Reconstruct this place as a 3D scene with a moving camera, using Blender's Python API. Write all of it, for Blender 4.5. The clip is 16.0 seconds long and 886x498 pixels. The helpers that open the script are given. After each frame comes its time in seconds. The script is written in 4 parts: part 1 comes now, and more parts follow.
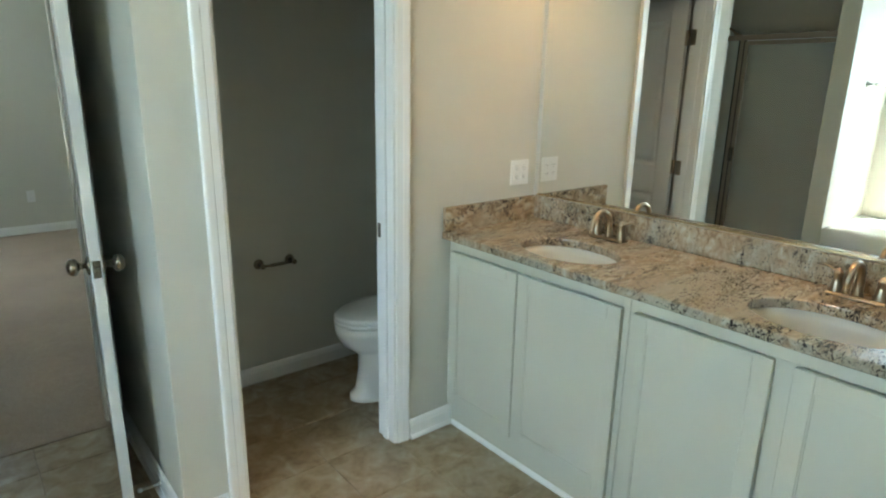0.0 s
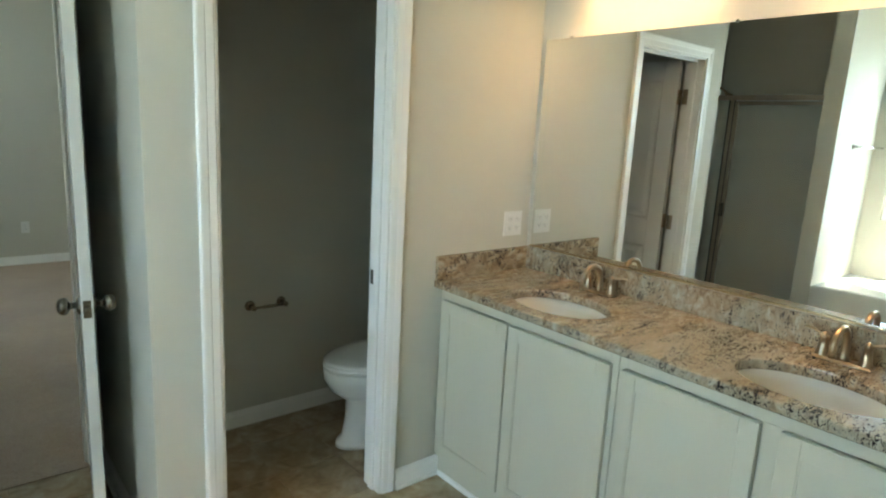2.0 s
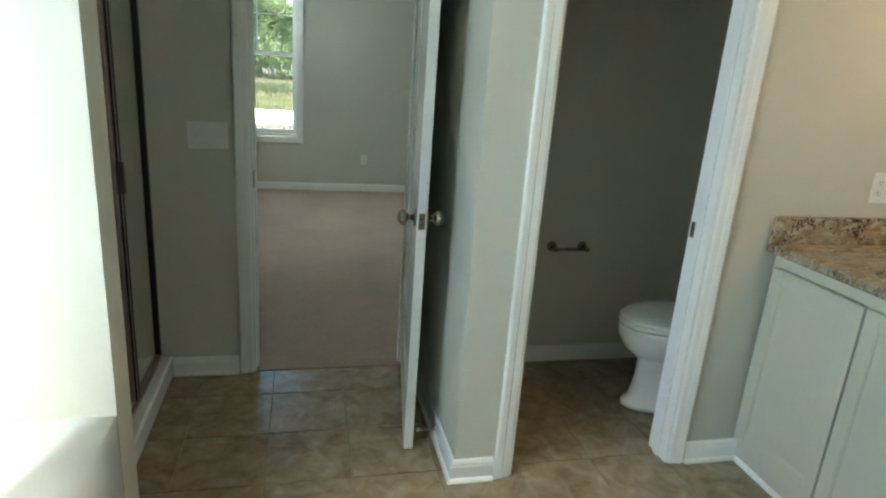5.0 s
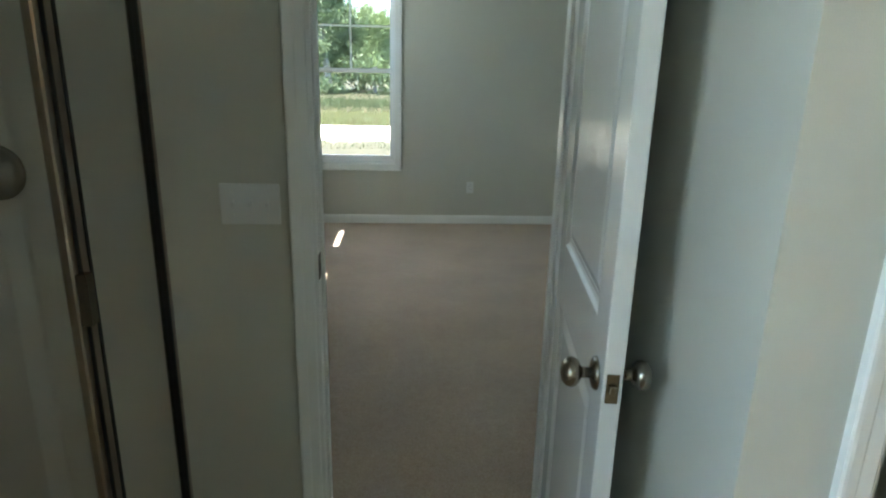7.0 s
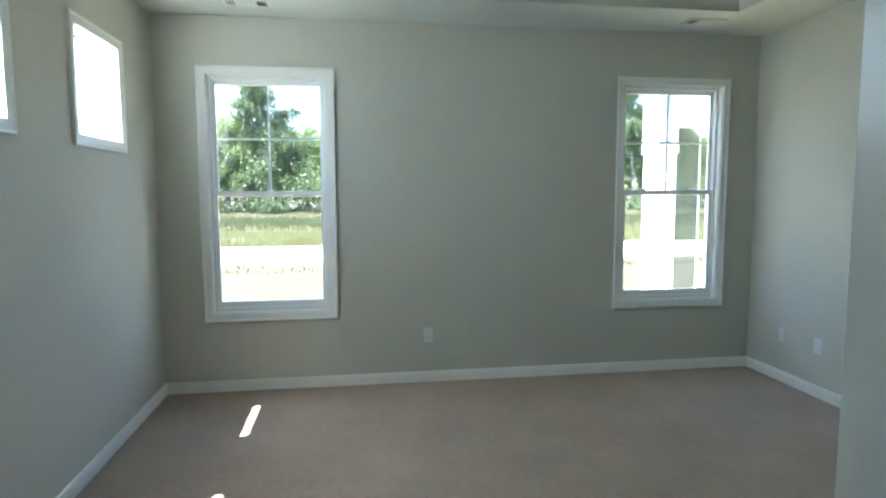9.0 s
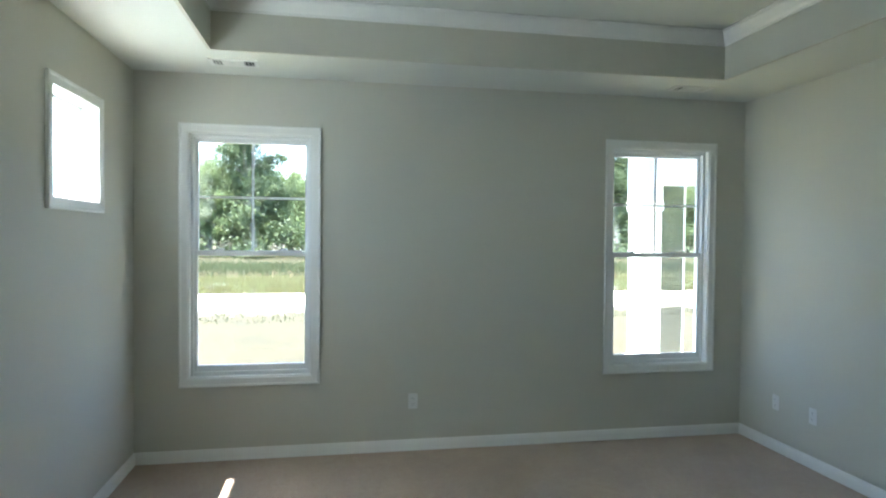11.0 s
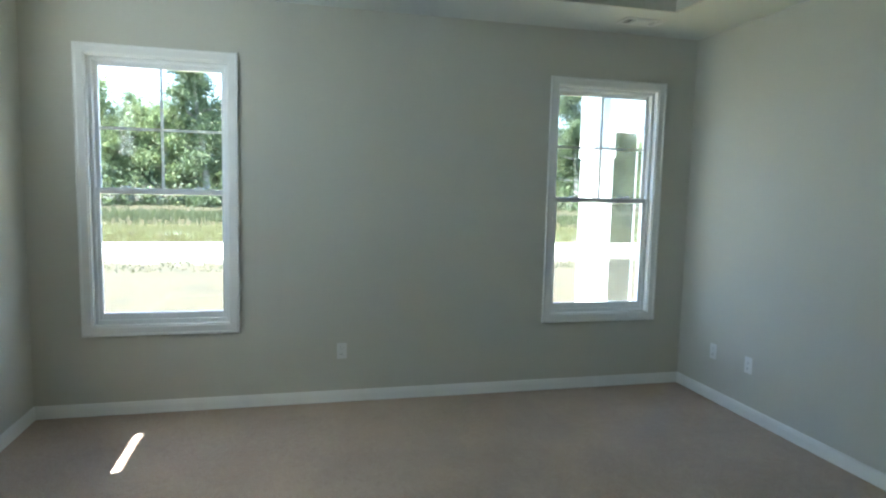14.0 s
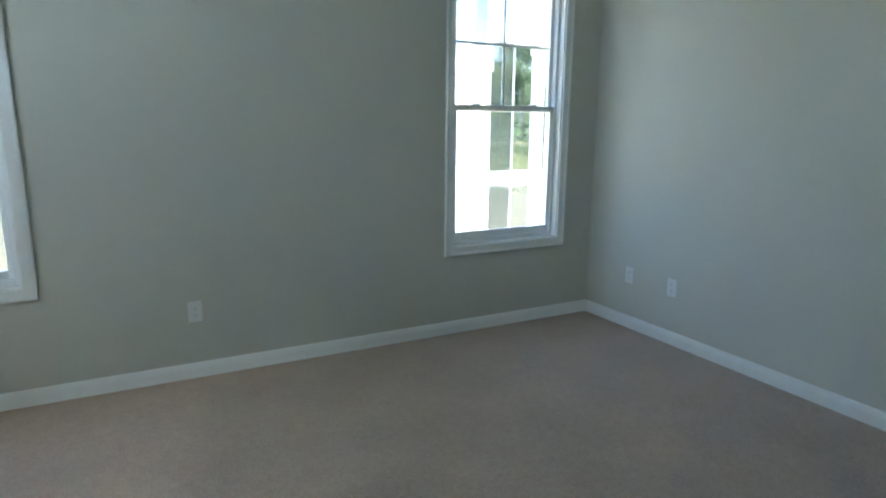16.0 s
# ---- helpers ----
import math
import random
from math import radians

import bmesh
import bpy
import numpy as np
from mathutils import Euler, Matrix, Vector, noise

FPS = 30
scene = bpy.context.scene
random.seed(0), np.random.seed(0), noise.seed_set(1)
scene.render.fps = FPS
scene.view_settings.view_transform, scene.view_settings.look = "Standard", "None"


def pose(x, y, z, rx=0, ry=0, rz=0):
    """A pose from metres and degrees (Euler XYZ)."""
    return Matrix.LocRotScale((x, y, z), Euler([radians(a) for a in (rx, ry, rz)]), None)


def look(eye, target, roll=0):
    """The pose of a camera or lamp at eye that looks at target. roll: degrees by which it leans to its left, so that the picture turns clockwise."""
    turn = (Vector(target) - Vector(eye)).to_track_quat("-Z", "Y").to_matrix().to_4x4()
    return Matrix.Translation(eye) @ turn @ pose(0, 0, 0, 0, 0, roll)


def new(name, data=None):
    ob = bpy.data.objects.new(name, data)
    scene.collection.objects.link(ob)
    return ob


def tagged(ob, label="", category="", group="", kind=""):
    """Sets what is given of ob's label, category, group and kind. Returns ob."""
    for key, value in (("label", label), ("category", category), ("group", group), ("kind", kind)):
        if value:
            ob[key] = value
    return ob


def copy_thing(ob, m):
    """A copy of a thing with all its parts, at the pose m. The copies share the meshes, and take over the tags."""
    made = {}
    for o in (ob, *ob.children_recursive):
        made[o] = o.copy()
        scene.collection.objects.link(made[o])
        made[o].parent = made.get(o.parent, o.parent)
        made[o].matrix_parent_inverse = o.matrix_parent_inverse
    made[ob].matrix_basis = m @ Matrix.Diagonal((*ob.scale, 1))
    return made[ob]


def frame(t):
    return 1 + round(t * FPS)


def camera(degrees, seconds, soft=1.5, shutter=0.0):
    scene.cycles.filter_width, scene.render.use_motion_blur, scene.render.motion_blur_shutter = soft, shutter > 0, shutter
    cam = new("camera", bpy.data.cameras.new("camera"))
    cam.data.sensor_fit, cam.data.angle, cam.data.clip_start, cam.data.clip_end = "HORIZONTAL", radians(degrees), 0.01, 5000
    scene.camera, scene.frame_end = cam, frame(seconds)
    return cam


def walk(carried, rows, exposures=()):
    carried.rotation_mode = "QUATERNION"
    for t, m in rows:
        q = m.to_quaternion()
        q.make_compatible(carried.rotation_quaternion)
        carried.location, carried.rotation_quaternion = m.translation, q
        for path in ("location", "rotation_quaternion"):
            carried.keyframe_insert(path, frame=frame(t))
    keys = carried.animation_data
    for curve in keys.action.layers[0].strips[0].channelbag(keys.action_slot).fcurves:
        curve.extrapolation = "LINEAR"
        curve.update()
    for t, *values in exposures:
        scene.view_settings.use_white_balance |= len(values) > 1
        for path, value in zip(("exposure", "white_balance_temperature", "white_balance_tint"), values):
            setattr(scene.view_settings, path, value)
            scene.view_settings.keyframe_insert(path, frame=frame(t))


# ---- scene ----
cam = camera(72.3, 16.0, soft=2.2)
PATH = [
    (0, (-2.138, -1.925, 1.517), (-0.911, -0.435, 0.992), 1.01),
    (0.5, (-2.135, -1.933, 1.545), (-0.897, -0.420, 1.123), 1.11),
    (1, (-2.135, -1.937, 1.557), (-0.892, -0.420, 1.168), 1.45),
    (1.5, (-2.137, -1.940, 1.557), (-0.888, -0.426, 1.171), 2.11),
    (2, (-2.142, -1.936, 1.552), (-0.883, -0.433, 1.160), 2.97),
    (2.5, (-2.176, -1.944, 1.551), (-0.901, -0.457, 1.147), 4.24),
    (3, (-2.197, -1.948, 1.532), (-0.971, -0.424, 1.113), 5.24),
    (3.5, (-2.209, -1.944, 1.498), (-1.134, -0.317, 1.052), 5.27),
    (4, (-2.224, -1.936, 1.475), (-1.385, -0.191, 0.974), 4.90),
    (6.5, (-2.217, -1.143, 1.424), (-2.051, 0.762, 0.839), 2.38),
    (7, (-2.190, -0.763, 1.464), (-2.063, 1.154, 0.910), 1.35),
    (7.5, (-2.193, -0.453, 1.494), (-2.081, 1.476, 0.976), 1.09),
    (8, (-2.150, -0.007, 1.507), (-2.039, 1.946, 1.091), 0.59),
    (8.5, (-2.129, 0.357, 1.571), (-1.927, 2.322, 1.255), -0.02),
    (9, (-2.111, 0.618, 1.502), (-1.815, 2.586, 1.309), -0.15),
    (11.5, (-2.122, 0.759, 1.635), (-1.770, 2.728, 1.622), 0.47),
    (12, (-2.101, 0.792, 1.604), (-1.749, 2.760, 1.640), 0.41),
    (12.5, (-2.065, 0.810, 1.615), (-1.704, 2.776, 1.664), 0.54),
    (13, (-1.981, 0.834, 1.635), (-1.613, 2.799, 1.682), 0.76),
    (13.5, (-1.902, 0.888, 1.585), (-1.496, 2.847, 1.598), 0.76),
    (14, (-1.850, 0.963, 1.549), (-1.380, 2.896, 1.348), 1.36),
    (14.5, (-1.800, 1.089, 1.528), (-1.252, 2.968, 1.117), 2.04),
    (15, (-1.765, 1.285, 1.456), (-1.166, 3.141, 1.011), 1.89),
    (15.5, (-1.802, 1.570, 1.419), (-1.101, 3.389, 0.976), 1.11),
    (16, (-1.836, 1.861, 1.375), (-0.912, 3.588, 0.971), 0.54),
]
walk(cam, [(t, look(eye, target, roll)) for t, eye, target, roll in PATH],
     exposures=[(0, 3.62, 6350, 0), (1, 3.55, 6550, 0), (4, 3.52, 6600, 0), (6.5, 3.36, 6150, 1), (7.5, 3.38, 6200, 3), (9, 3.66, 5900, 5), (11.5, 3.50, 6000, 6), (13, 3.50, 6000, 6), (14.5, 3.52, 5800, 5), (16, 3.48, 5600, 5)])

# ---- light ----
world = bpy.data.worlds.new("sky")
scene.world = world
world.use_nodes = True
wn, wl = world.node_tree.nodes, world.node_tree.links
sky = wn.new("ShaderNodeTexSky")
sky.sky_type, sky.sun_disc = "NISHITA", False
SUN = Vector((-0.375, -0.15, 1.0)).normalized()
sky.sun_elevation, sky.sun_rotation = math.asin(SUN.z), math.atan2(SUN.x, SUN.y)
wl.new(sky.outputs[0], wn["Background"].inputs[0])
wn["Background"].inputs[1].default_value = 0.15
sun = new("sun", bpy.data.lights.new("sun", "SUN"))
sun.data.energy, sun.data.angle, sun.data.color = 5.0, radians(0.5), (1.0, 0.95, 0.87)
sun.matrix_world = look((0, 0, 0), tuple(-SUN))


def area(name, eye, target, w, h, watts, colour):
    a = new(name, bpy.data.lights.new(name, "AREA"))
    a.data.shape, a.data.size, a.data.size_y, a.data.energy, a.data.color = "RECTANGLE", w, h, watts, colour
    a.matrix_world = look(eye, target)
    return a


DOOR_A = 82.4
DAY = (0.46, 0.74, 1.0)
# daylight over the tub, set just outside its pane
area("tub_window_daylight", (-3.65, -1.15, 1.67), (-2.2, -0.95, 1.0), 1.2, 1.2, 1.62, DAY)
for y in (4.30, 3.045):
    area("side_window_daylight", (-3.64, y, 2.06), (0, y, 1.75), 0.56, 0.50, 0.70, (0.75, 0.90, 1.0))


# ---- materials ----
def mat(name, colour, rough=0.5, metal=0.0, scale=30.0, vary=0.06, bump=0.0, bump_scale=200.0, spec=0.5, coat=0.0, big=1.5, big_vary=0.04):
    """A painted, metal or plastic surface with mottling at two scales and a fine relief."""
    m = bpy.data.materials.new(name)
    m.use_nodes = True
    n, l = m.node_tree.nodes, m.node_tree.links
    b = n["Principled BSDF"]
    tc = n.new("ShaderNodeTexCoord")
    a1, a2 = n.new("ShaderNodeTexNoise"), n.new("ShaderNodeTexNoise")
    a1.inputs["Scale"].default_value, a2.inputs["Scale"].default_value = scale, big
    a1.inputs["Detail"].default_value = a2.inputs["Detail"].default_value = 4
    geo = n.new("ShaderNodeNewGeometry")
    for a in (a1, a2):
        l.new(geo.outputs["Position"], a.inputs["Vector"])
    add = n.new("ShaderNodeMath")
    add.operation = "MULTIPLY_ADD"
    l.new(a1.outputs["Fac"], add.inputs[0])
    add.inputs[1].default_value = vary * 2
    add.inputs[2].default_value = 1 - vary - big_vary
    add2 = n.new("ShaderNodeMath")
    add2.operation = "MULTIPLY_ADD"
    l.new(a2.outputs["Fac"], add2.inputs[0])
    add2.inputs[1].default_value = big_vary * 2
    l.new(add.outputs[0], add2.inputs[2])
    mul = n.new("ShaderNodeVectorMath")
    mul.operation = "SCALE"
    mul.inputs[0].default_value = colour
    l.new(add2.outputs[0], mul.inputs["Scale"])
    l.new(mul.outputs[0], b.inputs["Base Color"])
    b.inputs["Metallic"].default_value = metal
    b.inputs["Specular IOR Level"].default_value = spec
    b.inputs["Coat Weight"].default_value = coat
    rr = n.new("ShaderNodeMapRange")
    l.new(a2.outputs["Fac"], rr.inputs[0])
    rr.inputs[3].default_value, rr.inputs[4].default_value = max(0.02, rough * 0.93), min(1.0, rough * 1.07)
    l.new(rr.outputs[0], b.inputs["Roughness"])
    if bump:
        a3, bp = n.new("ShaderNodeTexNoise"), n.new("ShaderNodeBump")
        a3.inputs["Scale"].default_value = bump_scale
        a3.inputs["Detail"].default_value = 3
        l.new(geo.outputs["Position"], a3.inputs["Vector"])
        l.new(a3.outputs["Fac"], bp.inputs["Height"])
        bp.inputs["Strength"].default_value, bp.inputs["Distance"].default_value = bump, 0.004
        l.new(bp.outputs[0], b.inputs["Normal"])
    return m


WALL = mat("wall_paint", (0.565, 0.553, 0.486), 0.62, bump=0.12, bump_scale=350, vary=0.015, big_vary=0.02, spec=0.3)
CEIL = mat("ceiling_paint", (0.67, 0.682, 0.645), 0.75, bump=0.15, bump_scale=300, vary=0.015, big_vary=0.02, spec=0.2)
TRIM = mat("trim_paint", (0.80, 0.80, 0.78), 0.30, vary=0.012, bump=0.03, bump_scale=120, big_vary=0.015)
DOORP = mat("door_paint", (0.71, 0.71, 0.69), 0.22, vary=0.008, bump=0.05, bump_scale=60, big_vary=0.01)
CAB = mat("cabinet_paint", (0.535, 0.52, 0.425), 0.38, vary=0.012, bump=0.02, big_vary=0.02)
PLASTIC = mat("white_plastic", (0.72, 0.72, 0.70), 0.35, vary=0.01, big_vary=0.01)
VINYL = mat("white_vinyl", (0.82, 0.83, 0.83), 0.38, vary=0.01, big_vary=0.01)
PORC = mat("porcelain", (0.80, 0.79, 0.75), 0.08, vary=0.005, big_vary=0.01, coat=0.3)
# near-black colour painted in for the shade inside slots, holes and ducts
SLOT = mat("painted_slot_shade", (0.03, 0.03, 0.03), 0.6)
NICKEL = mat("brushed_nickel", (0.50, 0.46, 0.40), 0.30, metal=1.0, vary=0.05, scale=80)
SINKP = mat("sink_porcelain", (0.72, 0.69, 0.61), 0.16, vary=0.005, big_vary=0.01)
BRONZE = mat("champagne_nickel", (0.40, 0.315, 0.22), 0.30, metal=1.0, vary=0.05, scale=80)
BRASS = mat("pale_brass", (0.72, 0.60, 0.40), 0.25, metal=1.0, vary=0.04, scale=80)
KNOB = mat("antique_nickel", (0.30, 0.255, 0.20), 0.27, metal=1.0, vary=0.08, scale=60)
# strike plate nickel, its colour darkened to stand for a dark reflection
STRIKE = mat("nickel_dark_reflection", (0.13, 0.115, 0.10), 0.45, metal=1.0, vary=0.08, scale=60)
CHROME = mat("chrome", (0.75, 0.75, 0.76), 0.10, metal=1.0, vary=0.01)
SHOWERF = mat("bronzed_aluminium", (0.36, 0.29, 0.23), 0.30, metal=1.0, vary=0.05, scale=60)
GASKET = mat("black_rubber", (0.015, 0.014, 0.013), 0.55)
ACRYL = mat("shower_acrylic", (0.80, 0.81, 0.78), 0.22, vary=0.01, big_vary=0.02)
WOODEDGE = mat("hinge_bronze", (0.44, 0.36, 0.27), 0.36, metal=1.0, vary=0.06)
SEAL = mat("grout", (0.31, 0.25, 0.17), 0.85, vary=0.08, bump=0.2, bump_scale=250)
SIDING = mat("siding_paint", (0.50, 0.56, 0.62), 0.6, vary=0.03, big_vary=0.03)
PORCHW = mat("exterior_white_paint", (0.80, 0.80, 0.79), 0.5, vary=0.02, big_vary=0.03)
ROOF = mat("roof_shingle", (0.16, 0.16, 0.17), 0.9, vary=0.25, scale=20, bump=0.4, bump_scale=40)
CONCRETE = mat("concrete", (0.52, 0.50, 0.46), 0.85, vary=0.1, scale=12, bump=0.2, bump_scale=90)


def ramp_node(n, stops):
    r = n.new("ShaderNodeValToRGB")
    els = r.color_ramp.elements
    while len(els) < len(stops):
        els.new(0.5)
    for e, (p, c) in zip(els, stops):
        e.position, e.color = p, (*c, 1)
    return r


def carpet_mat():
    m = bpy.data.materials.new("carpet_pile")
    m.use_nodes = True
    n, l = m.node_tree.nodes, m.node_tree.links
    b = n["Principled BSDF"]
    geo = n.new("ShaderNodeNewGeometry")
    a1, a2, a3 = (n.new("ShaderNodeTexNoise") for _ in range(3))
    a1.inputs["Scale"].default_value, a2.inputs["Scale"].default_value, a3.inputs["Scale"].default_value = 170, 22, 2.2
    a1.inputs["Detail"].default_value, a2.inputs["Detail"].default_value, a3.inputs["Detail"].default_value = 3, 5, 4
    for a in (a1, a2, a3):
        l.new(geo.outputs["Position"], a.inputs["Vector"])
    r1 = ramp_node(n, [(0.32, (0.32, 0.233, 0.170)), (0.5, (0.395, 0.300, 0.228)), (0.70, (0.46, 0.358, 0.280))])
    l.new(a1.outputs["Fac"], r1.inputs[0])
    mx = n.new("ShaderNodeMath")
    mx.operation = "MULTIPLY_ADD"
    l.new(a2.outputs["Fac"], mx.inputs[0])
    mx.inputs[1].default_value, mx.inputs[2].default_value = 0.26, 0.67
    mx2 = n.new("ShaderNodeMath")
    mx2.operation = "MULTIPLY_ADD"
    l.new(a3.outputs["Fac"], mx2.inputs[0])
    mx2.inputs[1].default_value = 0.45
    l.new(mx.outputs[0], mx2.inputs[2])
    sc = n.new("ShaderNodeVectorMath")
    sc.operation = "SCALE"
    l.new(r1.outputs[0], sc.inputs[0])
    l.new(mx2.outputs[0], sc.inputs["Scale"])
    l.new(sc.outputs[0], b.inputs["Base Color"])
    b.inputs["Roughness"].default_value = 0.95
    b.inputs["Sheen Weight"].default_value = 0.25
    b.inputs["Specular IOR Level"].default_value = 0.1
    bp = n.new("ShaderNodeBump")
    bp.inputs["Strength"].default_value, bp.inputs["Distance"].default_value = 0.7, 0.008
    l.new(a1.outputs["Fac"], bp.inputs["Height"])
    l.new(bp.outputs[0], b.inputs["Normal"])
    return m


def tile_mat():
    m = bpy.data.materials.new("ceramic_tile")
    m.use_nodes = True
    n, l = m.node_tree.nodes, m.node_tree.links
    b = n["Principled BSDF"]
    geo, oi = n.new("ShaderNodeNewGeometry"), n.new("ShaderNodeObjectInfo")
    off = n.new("ShaderNodeVectorMath")
    off.operation = "MULTIPLY_ADD"
    comb = n.new("ShaderNodeCombineXYZ")
    for k in range(3):
        l.new(oi.outputs["Random"], comb.inputs[k])
    l.new(comb.outputs[0], off.inputs[0])
    off.inputs[1].default_value = (17, 31, 7)
    l.new(geo.outputs["Position"], off.inputs[2])
    a1, a2 = n.new("ShaderNodeTexNoise"), n.new("ShaderNodeTexNoise")
    a1.inputs["Scale"].default_value, a1.inputs["Detail"].default_value, a1.inputs["Distortion"].default_value = 10, 10, 0.8
    a2.inputs["Scale"].default_value, a2.inputs["Detail"].default_value = 45, 5
    for a in (a1, a2):
        l.new(off.outputs[0], a.inputs["Vector"])
    r = ramp_node(n, [(0.28, (0.20, 0.14, 0.072)), (0.43, (0.285, 0.21, 0.122)), (0.54, (0.34, 0.262, 0.168)), (0.64, (0.38, 0.308, 0.21)), (0.78, (0.47, 0.41, 0.31))])
    mix = n.new("ShaderNodeMath")
    mix.operation = "MULTIPLY_ADD"
    l.new(a2.outputs["Fac"], mix.inputs[0])
    mix.inputs[1].default_value = 0.25
    sub = n.new("ShaderNodeMath")
    sub.operation = "SUBTRACT"
    l.new(a1.outputs["Fac"], sub.inputs[0])
    sub.inputs[1].default_value = 0.125
    l.new(sub.outputs[0], mix.inputs[2])
    l.new(mix.outputs[0], r.inputs[0])
    l.new(r.outputs[0], b.inputs["Base Color"])
    rr = n.new("ShaderNodeMapRange")
    l.new(a1.outputs["Fac"], rr.inputs[0])
    rr.inputs[3].default_value, rr.inputs[4].default_value = 0.27, 0.31
    l.new(rr.outputs[0], b.inputs["Roughness"])
    bp = n.new("ShaderNodeBump")
    bp.inputs["Strength"].default_value, bp.inputs["Distance"].default_value = 0.05, 0.004
    l.new(a1.outputs["Fac"], bp.inputs["Height"])
    l.new(bp.outputs[0], b.inputs["Normal"])
    return m


def granite_mat():
    m = bpy.data.materials.new("granite")
    m.use_nodes = True
    n, l = m.node_tree.nodes, m.node_tree.links
    b = n["Principled BSDF"]
    geo = n.new("ShaderNodeNewGeometry")
    mp = n.new("ShaderNodeMapping")
    mp.inputs["Rotation"].default_value, mp.inputs["Scale"].default_value = (0.5, 0.3, 0.6), (0.9, 2.3, 1.4)
    l.new(geo.outputs["Position"], mp.inputs[0])
    base, fleck, vein, cloud = (n.new("ShaderNodeTexNoise") for _ in range(4))
    for a, s, d, w in ((base, 22, 8, 0.8), (fleck, 58, 5, 1.5), (vein, 3.4, 5, 1.0), (cloud, 2.6, 4, 0.6)):
        a.inputs["Scale"].default_value, a.inputs["Detail"].default_value, a.inputs["Distortion"].default_value = s, d, w
        l.new(mp.outputs[0], a.inputs["Vector"])
    r = ramp_node(n, [(0.26, (0.18, 0.12, 0.065)), (0.42, (0.305, 0.22, 0.135)), (0.54, (0.39, 0.305, 0.205)), (0.70, (0.51, 0.46, 0.36))])
    l.new(base.outputs["Fac"], r.inputs[0])
    grey = n.new("ShaderNodeMix")
    grey.data_type = "RGBA"
    gr = ramp_node(n, [(0.40, (0, 0, 0)), (0.66, (0.7, 0.7, 0.7))])
    l.new(cloud.outputs["Fac"], gr.inputs[0])
    l.new(gr.outputs[0], grey.inputs["Factor"])
    l.new(r.outputs[0], grey.inputs["A"])
    grey.inputs["B"].default_value = (0.38, 0.37, 0.30, 1)
    # dark flecks gather along the veins
    fm = n.new("ShaderNodeMath")
    fm.operation = "MULTIPLY_ADD"
    l.new(vein.outputs["Fac"], fm.inputs[0])
    fm.inputs[1].default_value = 0.58
    l.new(fleck.outputs["Fac"], fm.inputs[2])
    fr = ramp_node(n, [(0.0, (0, 0, 0)), (0.466, (0, 0, 0)), (0.488, (1, 1, 1))])
    half = n.new("ShaderNodeMath")
    half.operation = "MULTIPLY"
    half.inputs[1].default_value = 0.54
    l.new(fm.outputs[0], half.inputs[0])
    l.new(half.outputs[0], fr.inputs[0])
    dark = n.new("ShaderNodeMix")
    dark.data_type = "RGBA"
    l.new(fr.outputs[0], dark.inputs["Factor"])
    l.new(grey.outputs["Result"], dark.inputs["A"])
    dark.inputs["B"].default_value = (0.022, 0.018, 0.017, 1)
    l.new(dark.outputs["Result"], b.inputs["Base Color"])
    b.inputs["Roughness"].default_value = 0.16
    return m


def clear_glass(name="clear_glass", tint=(0.97, 0.985, 0.975)):
    m = bpy.data.materials.new(name)
    m.use_nodes = True
    b = m.node_tree.nodes["Principled BSDF"]
    b.inputs["Base Color"].default_value = (*tint, 1)
    b.inputs["Roughness"].default_value = 0.0
    b.inputs["Transmission Weight"].default_value = 1.0
    b.inputs["IOR"].default_value = 1.45
    return m


def screen_mat():
    """Insect mesh too fine to tell apart: part of the light passes, part meets grey threads."""
    m = bpy.data.materials.new("insect_mesh")
    m.use_nodes = True
    n, l = m.node_tree.nodes, m.node_tree.links
    b, out = n["Principled BSDF"], n["Material Output"]
    b.inputs["Base Color"].default_value = (0.10, 0.115, 0.09, 1)
    b.inputs["Roughness"].default_value = 0.6
    tr, mix = n.new("ShaderNodeBsdfTransparent"), n.new("ShaderNodeMixShader")
    mix.inputs[0].default_value = 0.45
    l.new(tr.outputs[0], mix.inputs[1])
    l.new(b.outputs[0], mix.inputs[2])
    l.new(mix.outputs[0], out.inputs["Surface"])
    return m


SCREEN = screen_mat()
CARPET, TILE, GRANITE = carpet_mat(), tile_mat(), granite_mat()
GLASS = clear_glass()
SHOWERGLASS = clear_glass("shower_glass", (0.95, 0.97, 0.94))
MIRROR = bpy.data.materials.new("silvered_mirror")
MIRROR.use_nodes = True
MIRROR.node_tree.nodes["Principled BSDF"].inputs["Base Color"].default_value = (0.86, 0.88, 0.86, 1)
MIRROR.node_tree.nodes["Principled BSDF"].inputs["Metallic"].default_value = 1.0
MIRROR.node_tree.nodes["Principled BSDF"].inputs["Roughness"].default_value = 0.0
GLOW = bpy.data.materials.new("lamp_glass_lit")
GLOW.use_nodes = True
GLOW.node_tree.nodes["Principled BSDF"].inputs["Emission Color"].default_value = (1.0, 0.70, 0.42, 1)
GLOW.node_tree.nodes["Principled BSDF"].inputs["Emission Strength"].default_value = 0.6


